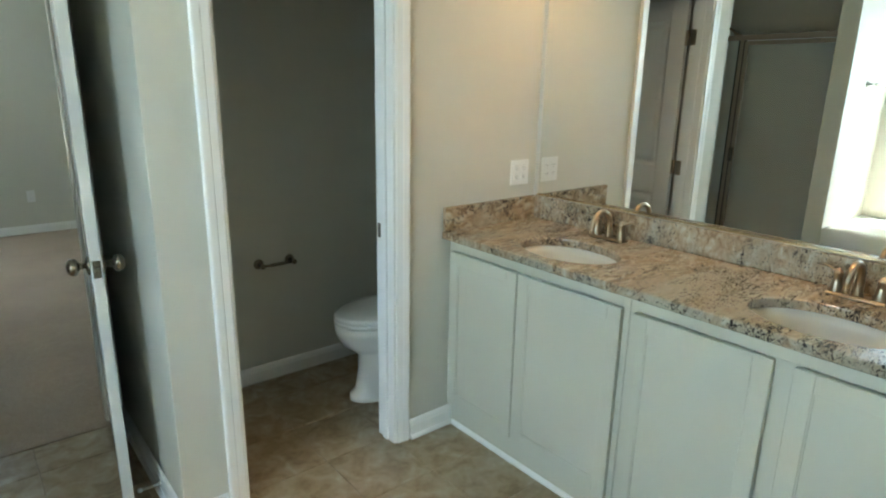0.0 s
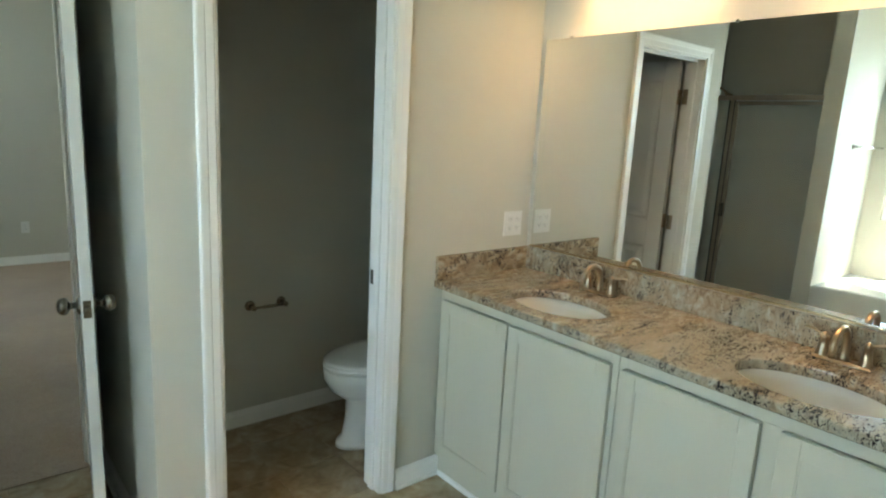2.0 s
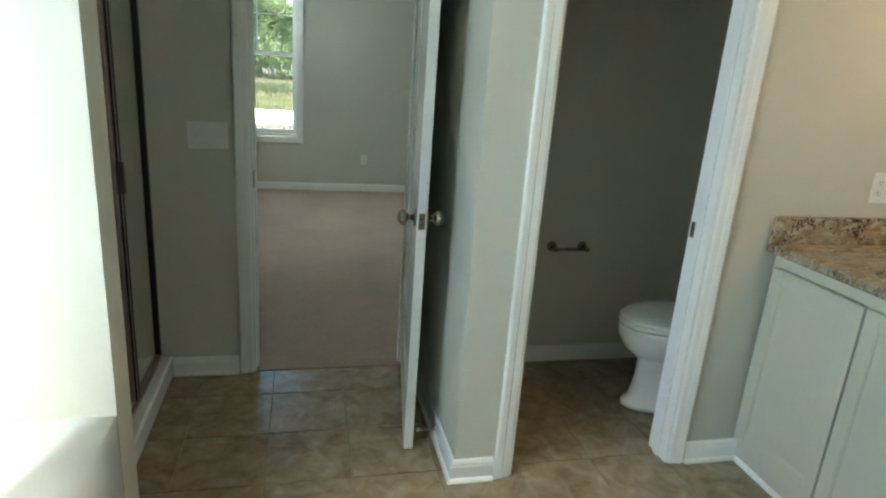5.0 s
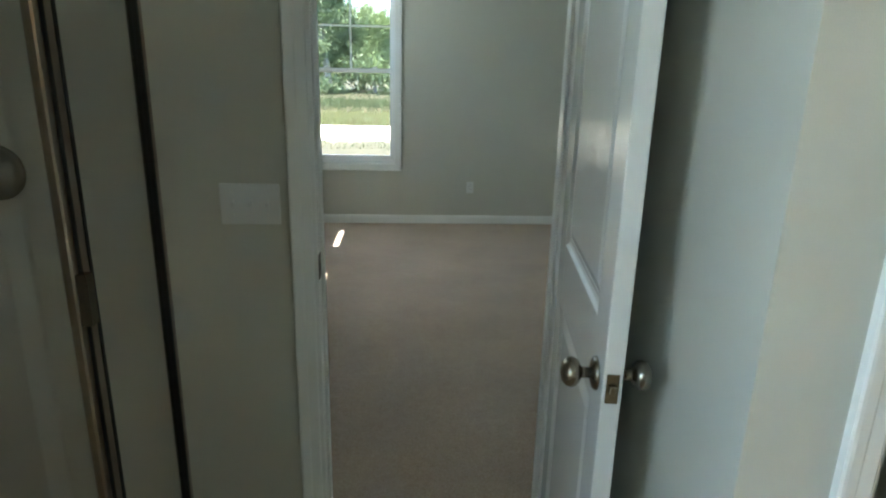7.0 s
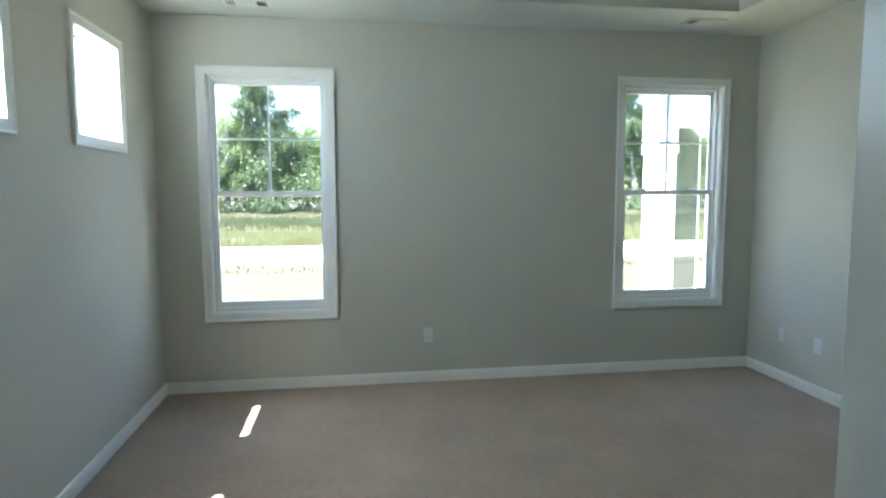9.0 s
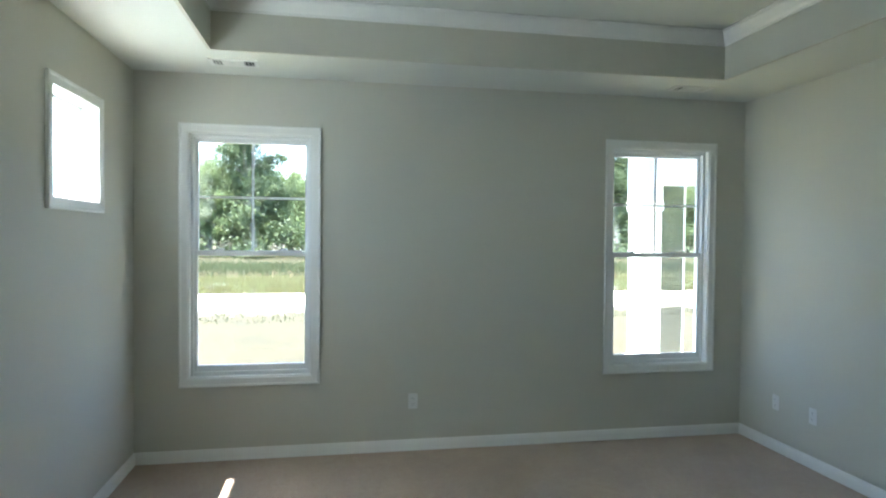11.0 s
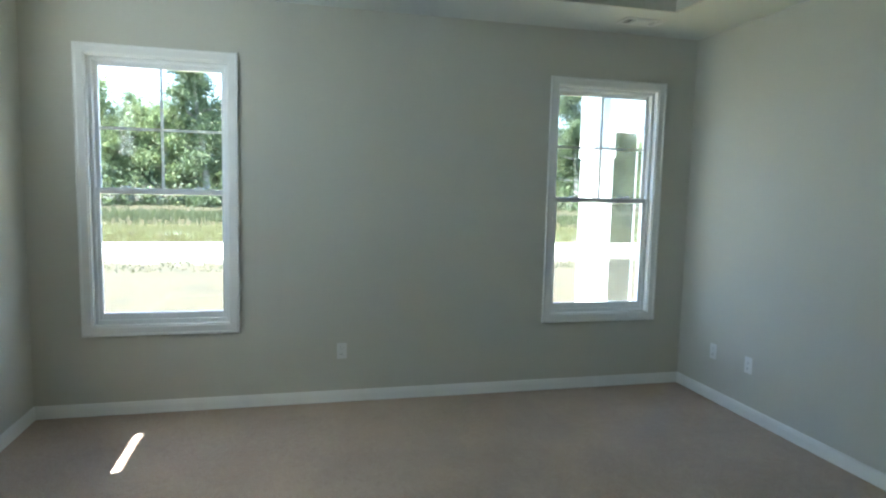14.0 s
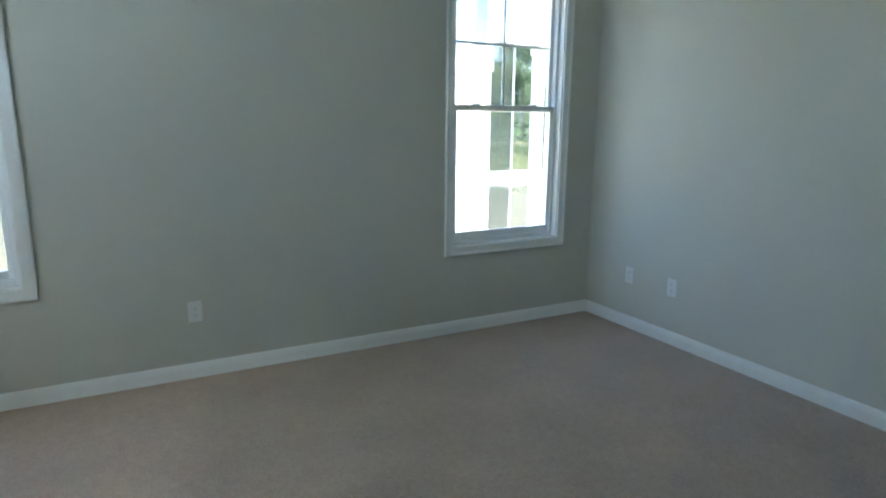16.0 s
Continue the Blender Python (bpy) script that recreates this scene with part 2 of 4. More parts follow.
# ---- mesh helpers ----
def bx(bm, x0, x1, y0, y1, z0, z1, r=0.0, seg=2):
    """A block between the given faces, its edges rounded by r."""
    m = Matrix.LocRotScale(((x0 + x1) / 2, (y0 + y1) / 2, (z0 + z1) / 2), None, (abs(x1 - x0), abs(y1 - y0), abs(z1 - z0)))
    if not r:
        bmesh.ops.create_cube(bm, size=1, matrix=m)
        return bm
    b2 = bmesh.new()
    bmesh.ops.create_cube(b2, size=1, matrix=m)
    bmesh.ops.bevel(b2, geom=b2.edges[:], offset=r, segments=seg, affect="EDGES", profile=0.5)
    merge(bm, b2)
    return bm


def merge(bm, other, m=None):
    if m is not None:
        bmesh.ops.transform(other, matrix=m, verts=other.verts[:])
    idx = {v: bm.verts.new(v.co) for v in other.verts}
    for f in other.faces:
        g = bm.faces.new([idx[v] for v in f.verts])
        g.smooth = f.smooth
    other.free()


def block(*a, **k):
    return bx(bmesh.new(), *a, **k)


def rings(bm, loops, cap=True, smooth=True, closed=True):
    """Skin over a row of loops that have the same number of points."""
    vs = [[bm.verts.new(p) for p in loop] for loop in loops]
    k = len(vs[0])
    for a, b in zip(vs, vs[1:]):
        for i in range(k if closed else k - 1):
            j = (i + 1) % k
            f = bm.faces.new((a[i], a[j], b[j], b[i]))
            f.smooth = smooth
    if cap:
        bm.faces.new(vs[0][::-1])
        bm.faces.new(vs[-1])
    return bm


def lathe(bm, profile, m=Matrix(), seg=24):
    """Turns (radius, height) pairs about the z axis of m."""
    rings(bm, [[m @ Vector((r * math.cos(2 * math.pi * i / seg), r * math.sin(2 * math.pi * i / seg), z)) for i in range(seg)] for r, z in profile])
    return bm


def tube(bm, pts, radii, seg=10, flat=1.0):
    """A round bar along pts."""
    pts = [Vector(p) for p in pts]
    if not hasattr(radii, "__len__"):
        radii = [radii] * len(pts)
    loops, side = [], None
    for i, p in enumerate(pts):
        d = (pts[min(i + 1, len(pts) - 1)] - pts[max(i - 1, 0)]).normalized()
        if side is None:
            side = d.cross(Vector((0.31, 0.17, 0.93))).normalized()
        side = (side - d * side.dot(d)).normalized()
        up = d.cross(side)
        loops.append([p + (side * math.cos(2 * math.pi * k / seg) + up * flat * math.sin(2 * math.pi * k / seg)) * radii[i] for k in range(seg)])
    return rings(bm, loops)


def prof(bm, pts, a, b, u, v, sa=0.0, sb=0.0):
    """A moulding: the outline pts, in the axes u and v, run from a to b; sa and sb slant its ends (1 or -1: a mitre)."""
    a, b, u, v = Vector(a), Vector(b), Vector(u), Vector(v)
    d = (b - a).normalized()
    return rings(bm, [[a + u * p + v * q + d * sa * p for p, q in pts], [b + u * p + v * q + d * sb * p for p, q in pts]], smooth=False)


def link(name, bm, material, smooth=False):
    bmesh.ops.recalc_face_normals(bm, faces=bm.faces[:])
    me = bpy.data.meshes.new(name)
    bm.to_mesh(me)
    bm.free()
    me.materials.append(material)
    if smooth:
        for p in me.polygons:
            p.use_smooth = True
    return new(name, me)


def part(name, bm, material, parent, label="", smooth=False):
    ob = link(name, bm, material, smooth)
    ob.parent = parent
    if label:
        ob["label"] = label
    return ob


def thing(name, label, category, m=Matrix(), group="", kind=""):
    e = new(name)
    e.empty_display_size = 0.05
    e.matrix_world = m
    return tagged(e, label, category, group, kind)


def setting(name, bm, material, label, category):
    return tagged(link(name, bm, material), label, category, kind="structure")


def wall(bm, axis, c0, c1, s0, s1, z0, z1, holes=()):
    """A wall slab from c0 to c1 through its thickness and s0 to s1 along it, with holes (s0, s1, z0, z1) cut through."""
    ss = sorted({s0, s1, *[h[0] for h in holes], *[h[1] for h in holes]})
    zs = sorted({z0, z1, *[h[2] for h in holes], *[h[3] for h in holes]})
    ss, zs = [s for s in ss if s0 <= s <= s1], [z for z in zs if z0 <= z <= z1]
    solid = {(i, j): not any(h[0] <= (ss[i] + ss[i + 1]) / 2 <= h[1] and h[2] <= (zs[j] + zs[j + 1]) / 2 <= h[3] for h in holes)
             for i in range(len(ss) - 1) for j in range(len(zs) - 1)}

    def quad(*ps):
        bm.faces.new([bm.verts.new((c, s, z) if axis == "x" else (s, c, z)) for c, s, z in ps])

    for (i, j), full in solid.items():
        if not full:
            continue
        a, b, e, g = ss[i], ss[i + 1], zs[j], zs[j + 1]
        quad((c0, a, e), (c0, b, e), (c0, b, g), (c0, a, g))
        quad((c1, a, e), (c1, a, g), (c1, b, g), (c1, b, e))
        if not solid.get((i - 1, j)):
            quad((c0, a, e), (c0, a, g), (c1, a, g), (c1, a, e))
        if not solid.get((i + 1, j)):
            quad((c0, b, e), (c1, b, e), (c1, b, g), (c0, b, g))
        if not solid.get((i, j - 1)):
            quad((c0, a, e), (c1, a, e), (c1, b, e), (c0, b, e))
        if not solid.get((i, j + 1)):
            quad((c0, a, g), (c0, b, g), (c1, b, g), (c1, a, g))
    bmesh.ops.remove_doubles(bm, verts=bm.verts[:], dist=1e-5)
    return bm


# ---- plan, in metres ----
XW, XE = -3.49, 1.20          # bedroom, west and east faces
YS, YN = 1.02, 5.24           # bedroom, south and north faces
YB = 0.90                     # bathroom face of the wall between
H, TRAY = 2.74, 3.06          # ceiling, and the tray's upper ceiling
TX0, TX1, TY0, TY1 = -2.87, 0.59, 1.62, 4.64
DX0, DX1, DH = -2.452, -1.722, 2.045   # bedroom door opening
TDX0, TDX1 = -1.474, -0.792   # toilet room door opening
XC = -1.682                    # outer corner of the toilet room's wall
YEND = -3.0                   # bathroom's south face
PX0, PX1, PY0, PY1 = -3.49, -2.67, -0.37, -0.25   # wall between tub and shower
CW = 0.060                    # casing width
T = 0.13                      # outer wall
WIN = {"window_1": (-3.195, -2.222), "window_2": (-0.018, 0.945)}
WZ0, WZ1 = 0.533, 2.392
SMALL = {"window_3": (3.945, 4.658), "window_4": (2.69, 3.40)}
SZ0, SZ1 = 1.735, 2.406
TUBW = (-1.80, -0.50, 1.02, 2.32)

# floors
floor = setting("floor", block(-3.60, 0.12, -3.12, YB, -0.10, -0.0035), SEAL, "sand-coloured grout bed under the bathroom tiles", "floor")
carpet = setting("carpet_floor", block(XW, XE, YB, YN, -0.10, 0.004), CARPET, "plain beige cut-pile carpet, fitted wall to wall", "carpet")

# walls
c = CW - 0.004
wall_north = setting("wall_north", wall(bmesh.new(), "y", YN, YN + T, XW - T, XE + T, -0.3, H + 0.5,
                     [(a + c, b - c, WZ0 + c, WZ1 - c) for a, b in WIN.values()]), WALL, "pale grey-green painted wall with two sash windows", "wall")
wall_west = setting("wall_west", wall(bmesh.new(), "x", XW - T, XW, YEND, YN, -0.3, H + 0.5,
                    [(a + c, b - c, SZ0 + c, SZ1 - c) for a, b in SMALL.values()] + [TUBW]), WALL, "pale grey-green painted wall with small high windows", "wall")
wall_east = setting("wall_east", wall(bmesh.new(), "x", XE, XE + T, YB, YN, -0.3, H + 0.5), WALL, "plain grey-green painted bedroom wall", "wall")
wall_middle = setting("wall_middle", wall(bmesh.new(), "y", YB, YS, XW, XE, -0.1, H + 0.5, [(DX0, DX1, -0.2, DH)]), WALL,
                      "painted wall between bathroom and bedroom with a doorway", "wall")
wall_toilet = setting("wall_toilet", wall(bmesh.new(), "y", 0.0, 0.115, XC, 0.0, -0.1, H + 0.1, [(TDX0, TDX1, -0.2, DH)]), WALL,
                      "painted bathroom wall with the toilet room's doorway", "wall")
wall_hall = setting("wall_hall", wall(bmesh.new(), "x", XC, XC + 0.11, 0.115, YB, -0.1, H + 0.1), WALL, "painted wall beside the open bedroom door", "wall")
wall_mirror = setting("wall_mirror", wall(bmesh.new(), "x", 0.0, 0.12, YEND, YB, -0.1, H + 0.1), WALL, "painted wall behind the vanity mirror", "wall")
wall_south = setting("wall_south", wall(bmesh.new(), "y", YEND - 0.12, YEND, XW - T, 0.12, -0.1, H + 0.1), WALL, "plain painted bathroom end wall", "wall")
wall_partition = setting("wall_partition", wall(bmesh.new(), "y", PY0, PY1, PX0, PX1, -0.1, H + 0.1), WALL, "painted partition between tub and shower", "wall")

# ceilings
bm = block(XW, 0.0, YEND, YB, H, H + 0.1)
setting("ceiling_bathroom", bm, CEIL, "flat white bathroom ceiling", "ceiling")
bm = bmesh.new()
bx(bm, XW, TX0 - 0.02, YS, YN, H, H + 0.1)
bx(bm, TX1 + 0.02, XE, YS, YN, H, H + 0.1)
bx(bm, TX0 - 0.02, TX1 + 0.02, YS, TY0 - 0.02, H, H + 0.1)
bx(bm, TX0 - 0.02, TX1 + 0.02, TY1 + 0.02, YN, H, H + 0.1)
bx(bm, XW, XE, YS, YN, TRAY, TRAY + 0.1)
setting("ceiling_bedroom", bm, CEIL, "white tray ceiling with a lower border", "ceiling")
bm = bmesh.new()
for a in ((TX0 - 0.02, TX0, TY0, TY1), (TX1, TX1 + 0.02, TY0, TY1), (TX0 - 0.02, TX1 + 0.02, TY0 - 0.02, TY0), (TX0 - 0.02, TX1 + 0.02, TY1, TY1 + 0.02)):
    bx(bm, *a, H, TRAY)
setting("tray_side", bm, WALL, "painted upright sides of the tray ceiling", "wall")
CROWN = [(0, 0), (0, -0.085), (0.010, -0.085), (0.014, -0.072), (0.030, -0.060), (0.050, -0.034), (0.066, -0.020), (0.070, -0.010), (0.085, -0.008), (0.085, 0)]
bm = bmesh.new()
zc = TRAY - 0.002
prof(bm, CROWN, (TX0, TY1, zc), (TX1, TY1, zc), (0, -1, 0), (0, 0, 1), 1, -1)
prof(bm, CROWN, (TX0, TY0, zc), (TX1, TY0, zc), (0, 1, 0), (0, 0, 1), 1, -1)
prof(bm, CROWN, (TX0, TY0, zc), (TX0, TY1, zc), (1, 0, 0), (0, 0, 1), 1, -1)
prof(bm, CROWN, (TX1, TY0, zc), (TX1, TY1, zc), (-1, 0, 0), (0, 0, 1), 1, -1)
setting("crown_moulding", bm, TRIM, "white crown moulding round the tray ceiling", "moulding")

# baseboards
BASE = [(0, 0), (0.014, 0), (0.014, 0.060), (0.011, 0.068), (0.011, 0.074), (0.006, 0.084), (0, 0.088)]
SHOE = [(0.014, 0), (0.026, 0), (0.025, 0.008), (0.020, 0.014), (0.014, 0.016)]


def baseboard(a, b, u, sa=0, sb=0, shoe=False, z=0.0):
    bm = bmesh.new()
    prof(bm, BASE, (*a, z), (*b, z), (*u, 0), (0, 0, 1), sa, sb)
    if shoe:
        prof(bm, SHOE, (*a, z), (*b, z), (*u, 0), (0, 0, 1), sa, sb)
    return setting("baseboard", bm, TRIM, "white painted baseboard along the wall", "baseboard")


baseboard((XW, YN), (XE, YN), (0, -1), 1, -1)
baseboard((XW, YS), (XW, YN), (1, 0), 1, -1)
baseboard((XE, YS), (XE, YN), (-1, 0), 1, -1)
baseboard((XW, YS), (DX0 - CW, YS), (0, 1), 1, 0)
baseboard((DX1 + CW, YS), (XE, YS), (0, 1), 0, -1)
baseboard((-2.80, YB), (DX0 - CW, YB), (0, -1), 0, 0, True)
baseboard((XC, 0.0), (XC, YB), (-1, 0), -1, 0, True)
baseboard((XC, 0.0), (TDX0 - CW, 0.0), (0, -1), -1, 0, True)
baseboard((TDX1 + CW, 0.0), (-0.47, 0.0), (0, -1), 0, 0, True)
baseboard((XC + 0.11, YB), (0.0, YB), (0, -1), 0, 0)
baseboard((0.0, 0.115), (0.0, YB), (-1, 0), 0, -1)

# casings and door linings
CASE = [(0, 0), (0, 0.010), (0.004, 0.012), (0.027, 0.0125), (0.033, 0.0155), (0.050, 0.0175), (0.056, 0.0170), (0.060, 0.014), (0.060, 0)]


def door_trim(x0, x1, y, side, top, label):
    """Casing round a doorway on one face of a wall that lies along x."""
    bm = bmesh.new()
    v = (0, side, 0)
    prof(bm, CASE, (x0, y, 0.0), (x0, y, top), (-1, 0, 0), v, 0, 1)
    prof(bm, CASE, (x1, y, 0.0), (x1, y, top), (1, 0, 0), v, 0, 1)
    prof(bm, CASE, (x0, y, top), (x1, y, top), (0, 0, 1), v, -1, 1)
    return setting("trim", bm, TRIM, label, "door casing")


door_trim(DX0 + 0.006, DX1 - 0.006, YB, -1, DH - 0.006, "white moulded casing round the bedroom doorway")
door_trim(DX0 + 0.006, DX1 - 0.006, YS, 1, DH - 0.006, "white moulded casing round the doorway, bedroom side")
door_trim(TDX0 + 0.006, TDX1 - 0.006, 0.0, -1, DH - 0.006, "white moulded casing round the toilet room doorway")
door_trim(TDX0 + 0.006, TDX1 - 0.006, 0.115, 1, DH - 0.006, "white moulded casing inside the toilet room")


def door_lining(x0, x1, y0, y1, stop0, stop1, top):
    bm = bmesh.new()
    bx(bm, x0, x0 + 0.018, y0 - 0.002, y1 + 0.002, 0, top - 0.018)
    bx(bm, x1 - 0.018, x1, y0 - 0.002, y1 + 0.002, 0, top - 0.018)
    bx(bm, x0, x1, y0 - 0.002, y1 + 0.002, top - 0.018, top)
    bx(bm, x0 + 0.018, x0 + 0.028, stop0, stop1, 0, top - 0.018, r=0.002, seg=1)
    bx(bm, x1 - 0.028, x1 - 0.018, stop0, stop1, 0, top - 0.018, r=0.002, seg=1)
    bx(bm, x0 + 0.028, x1 - 0.028, stop0, stop1, top - 0.030, top - 0.018)
    return setting("trim", bm, TRIM, "white door jamb lining with stop bead", "door jamb")


door_lining(DX0, DX1, YB, YS, YB + 0.04, YB + 0.075, DH)
door_lining(TDX0, TDX1, 0.0, 0.115, 0.04, 0.075, DH)


# windows, built facing -y with the wall's face at y 0, then turned into place
def ring_frame(bm, x0, x1, z0, z1, w, y0, y1, wb=None, wt=None, r=0.003):
    wb, wt = wb or w, wt or w
    bx(bm, x0, x0 + w, y0, y1, z0, z1, r=r, seg=1)
    bx(bm, x1 - w, x1, y0, y1, z0, z1, r=r, seg=1)
    bx(bm, x0 + w, x1 - w, y0, y1, z0, z0 + wb, r=r, seg=1)
    bx(bm, x0 + w, x1 - w, y0, y1, z1 - wt, z1, r=r, seg=1)
    return bm


WCASE = [(0, 0), (0, 0.010), (0.004, 0.012), (0.041, 0.0135), (0.046, 0.017), (0.056, 0.018), (0.060, 0.015), (0.060, 0)]


def picture_casing(wd, w, h):
    c = CW
    for nm, a, b, u in (("side_casing", (c, 0, c), (c, 0, h - c), (-1, 0, 0)), ("side_casing", (w - c, 0, c), (w - c, 0, h - c), (1, 0, 0)),
                        ("bottom_casing", (c, 0, c), (w - c, 0, c), (0, 0, -1)), ("head_casing", (c, 0, h - c), (w - c, 0, h - c), (0, 0, 1))):
        part(nm, prof(bmesh.new(), WCASE, a, b, u, (0, -1, 0), -1, 1), TRIM, wd)


def sash_window(name, m, w, h, label):
    wd = thing(name, label, "window", m, kind="structure")
    picture_casing(wd, w, h)
    c = CW - 0.004
    part("jamb_liner", ring_frame(bmesh.new(), c, w - c, c, h - c, 0.012, 0.0, T - 0.01, r=0.001), TRIM, wd)
    part("window_frame", ring_frame(bmesh.new(), c + 0.012, w - c - 0.012, c + 0.012, h - c - 0.012, 0.022, 0.045, T + 0.015, wb=0.03), VINYL, wd)
    x0, x1, z0, z1 = c + 0.03, w - c - 0.03, c + 0.035, h - c - 0.03
    mid = 0.945
    low = part("lower_sash", ring_frame(bmesh.new(), x0, x1, z0, mid + 0.02, 0.028, 0.055, 0.082, wb=0.05, wt=0.036), VINYL, wd)
    up = part("upper_sash", ring_frame(bmesh.new(), x0, x1, mid - 0.02, z1, 0.028, 0.086, 0.113, wb=0.036, wt=0.034), VINYL, wd)
    bm = bmesh.new()
    xm, zm = (x0 + x1) / 2, (mid + z1) / 2 - 0.01
    bx(bm, xm - 0.008, xm + 0.008, 0.095, 0.104, mid, z1 - 0.03)
    bx(bm, x0 + 0.02, xm - 0.008, 0.095, 0.104, zm - 0.008, zm + 0.008)
    bx(bm, xm + 0.008, x1 - 0.02, 0.095, 0.104, zm - 0.008, zm + 0.008)
    part("muntin", bm, VINYL, up)
    for par, y, za, zb in ((low, 0.068, z0 + 0.045, mid - 0.012), (up, 0.099, mid + 0.012, z1 - 0.03)):
        g = part("pane", block(x0 + 0.024, x1 - 0.024, y, y + 0.003, za, zb), GLASS, par)
        g.visible_shadow = False
    for k in (0.22, 0.78):
        xl = x0 + (x1 - x0) * k
        bm = block(xl - 0.028, xl + 0.028, 0.058, 0.080, mid + 0.02, mid + 0.030, r=0.004)
        bx(bm, xl - 0.006, xl + 0.020, 0.050, 0.062, mid + 0.026, mid + 0.036, r=0.003)
        part("sash_lock", bm, VINYL, low)
    return wd


def fixed_window(name, m, w, h, label):
    wd = thing(name, label, "window", m, kind="structure")
    picture_casing(wd, w, h)
    c = CW - 0.004
    part("jamb_liner", ring_frame(bmesh.new(), c, w - c, c, h - c, 0.008, 0.0, T - 0.01, r=0.001), TRIM, wd)
    part("window_frame", ring_frame(bmesh.new(), c + 0.008, w - c - 0.008, c + 0.008, h - c - 0.008, 0.018, 0.085, T + 0.005), VINYL, wd)
    g = part("pane", block(c + 0.024, w - c - 0.024, 0.105, 0.109, c + 0.024, h - c - 0.024), GLASS, wd)
    g.visible_shadow = False
    return wd


for nm, (a, b) in WIN.items():
    sash_window(nm, pose(a, YN, WZ0), b - a, WZ1 - WZ0, "white double-hung sash window with a gridded upper sash")
for nm, (a, b) in SMALL.items():
    fixed_window(nm, pose(XW, a, SZ0, 0, 0, 90), b - a, SZ1 - SZ0, "small square fixed window in a white casing")
wd = thing("window_5", "wide fixed window above the bathtub", "window", pose(XW, TUBW[0], TUBW[2], 0, 0, 90), kind="structure")
part("window_frame", ring_frame(bmesh.new(), 0, TUBW[1] - TUBW[0], 0, TUBW[3] - TUBW[2], 0.04, 0.03, T + 0.01), VINYL, wd)
g = part("pane", block(0.036, TUBW[1] - TUBW[0] - 0.036, 0.07, 0.074, 0.036, TUBW[3] - TUBW[2] - 0.036), GLASS, wd)
g.visible_shadow = False

# ---- bathroom: vanity ----
CT, SPL = 0.918, 1.020        # counter and backsplash tops
VX = -0.52                    # face of the cabinet doors
VEND = -2.30


def cabinet(y0, y1, doors, label):
    """A vanity base unit between y0 and y1 (going south) with shaker doors."""
    cb = thing("vanity_cabinet", label, "cabinet", pose(0, y0, 0), "vanity cabinets")
    w = y0 - y1
    body = block(VX + 0.022, -0.006, -w, -w + 0.016, 0.10, CT - 0.034)
    bx(body, VX + 0.022, -0.006, -0.017, -0.001, 0.10, CT - 0.034)
    bx(body, VX + 0.022, -0.006, -w + 0.016, -0.017, 0.10, 0.116)
    bx(body, -0.018, -0.006, -w + 0.016, -0.017, 0.116, CT - 0.034)
    bx(body, VX + 0.070, -0.006, -w, -0.001, 0.004, 0.10)
    part("body", body, CAB, cb)
    part("face_frame", ring_frame(bmesh.new(), 0, w, 0.0, CT - 0.134, 0.028, 0, 0.018, wb=0.03, wt=0.05, r=0.001), CAB, cb).matrix_local = pose(VX + 0.004, -0.0005, 0.10, 0, 0, -90)
    for (_, a), (b, _) in zip(doors, doors[1:]):
        part("stile", block(VX + 0.005, VX + 0.021, b - y0 - 0.02, a - y0 + 0.02, 0.13, CT - 0.084), CAB, cb)
    for a, b in doors:
        a, b = y0 - a, y0 - b
        z0, z1 = 0.125, 0.832
        w2, f = b - a, 0.052
        d = part("door", block(f - 0.002, w2 - f + 0.002, 0.007, 0.014, z0 + f - 0.002, z1 - f + 0.002), CAB, cb)
        d.matrix_local = pose(VX - 0.016, -a, 0, 0, 0, -90)
        for x0, x1 in ((0, f), (w2 - f, w2)):
            part("stile", block(x0, x1, 0, 0.019, z0, z1, r=0.002, seg=1), CAB, d)
        for za, zb in ((z0, z0 + f), (z1 - f, z1)):
            part("rail", block(f, w2 - f, 0, 0.019, za, zb, r=0.002, seg=1), CAB, d)
        for q in ((f, f + 0.004, z0 + f + 0.004, z1 - f - 0.004), (w2 - f - 0.004, w2 - f, z0 + f + 0.004, z1 - f - 0.004), (f, w2 - f, z0 + f, z0 + f + 0.004), (f, w2 - f, z1 - f - 0.004, z1 - f)):
            part("bead", block(q[0], q[1], 0.003, 0.0072, q[2], q[3]), CAB, d)
    return cb


cabinet(-0.004, -0.902, [(-0.026, -0.417), (-0.425, -0.882)], "cream painted sink cabinet with two shaker doors")
cabinet(-0.904, -1.860, [(-0.924, -1.350), (-1.402, -1.830)], "cream painted sink cabinet with two doors and a wide stile")
cabinet(-1.862, VEND, [(-1.885, -2.270)], "cream painted vanity cabinet with one shaker door")
setting("toe_moulding", prof(bmesh.new(), [(0, 0), (0.012, 0), (0.011, 0.010), (0.006, 0.018), (0, 0.020)], (VX + 0.022, -0.026, 0), (VX + 0.022, VEND, 0), (-1, 0, 0), (0, 0, 1)),
        TRIM, "white shoe moulding along the foot of the vanity", "moulding")
setting("toe_board", block(VX + 0.022, VX + 0.036, VEND, -0.002, 0.001, 0.11), CAB, "cream toe board under the vanity", "moulding")

SINKS = [(-0.356, -0.515), (-0.356, -1.405)]
SA, SB = 0.205, 0.145         # half length and width of a sink


def oval(cx, cy, a, b, z, n=48):
    return [(cx + b * math.cos(2 * math.pi * k / n), cy + a * math.sin(2 * math.pi * k / n), z) for k in range(n)]


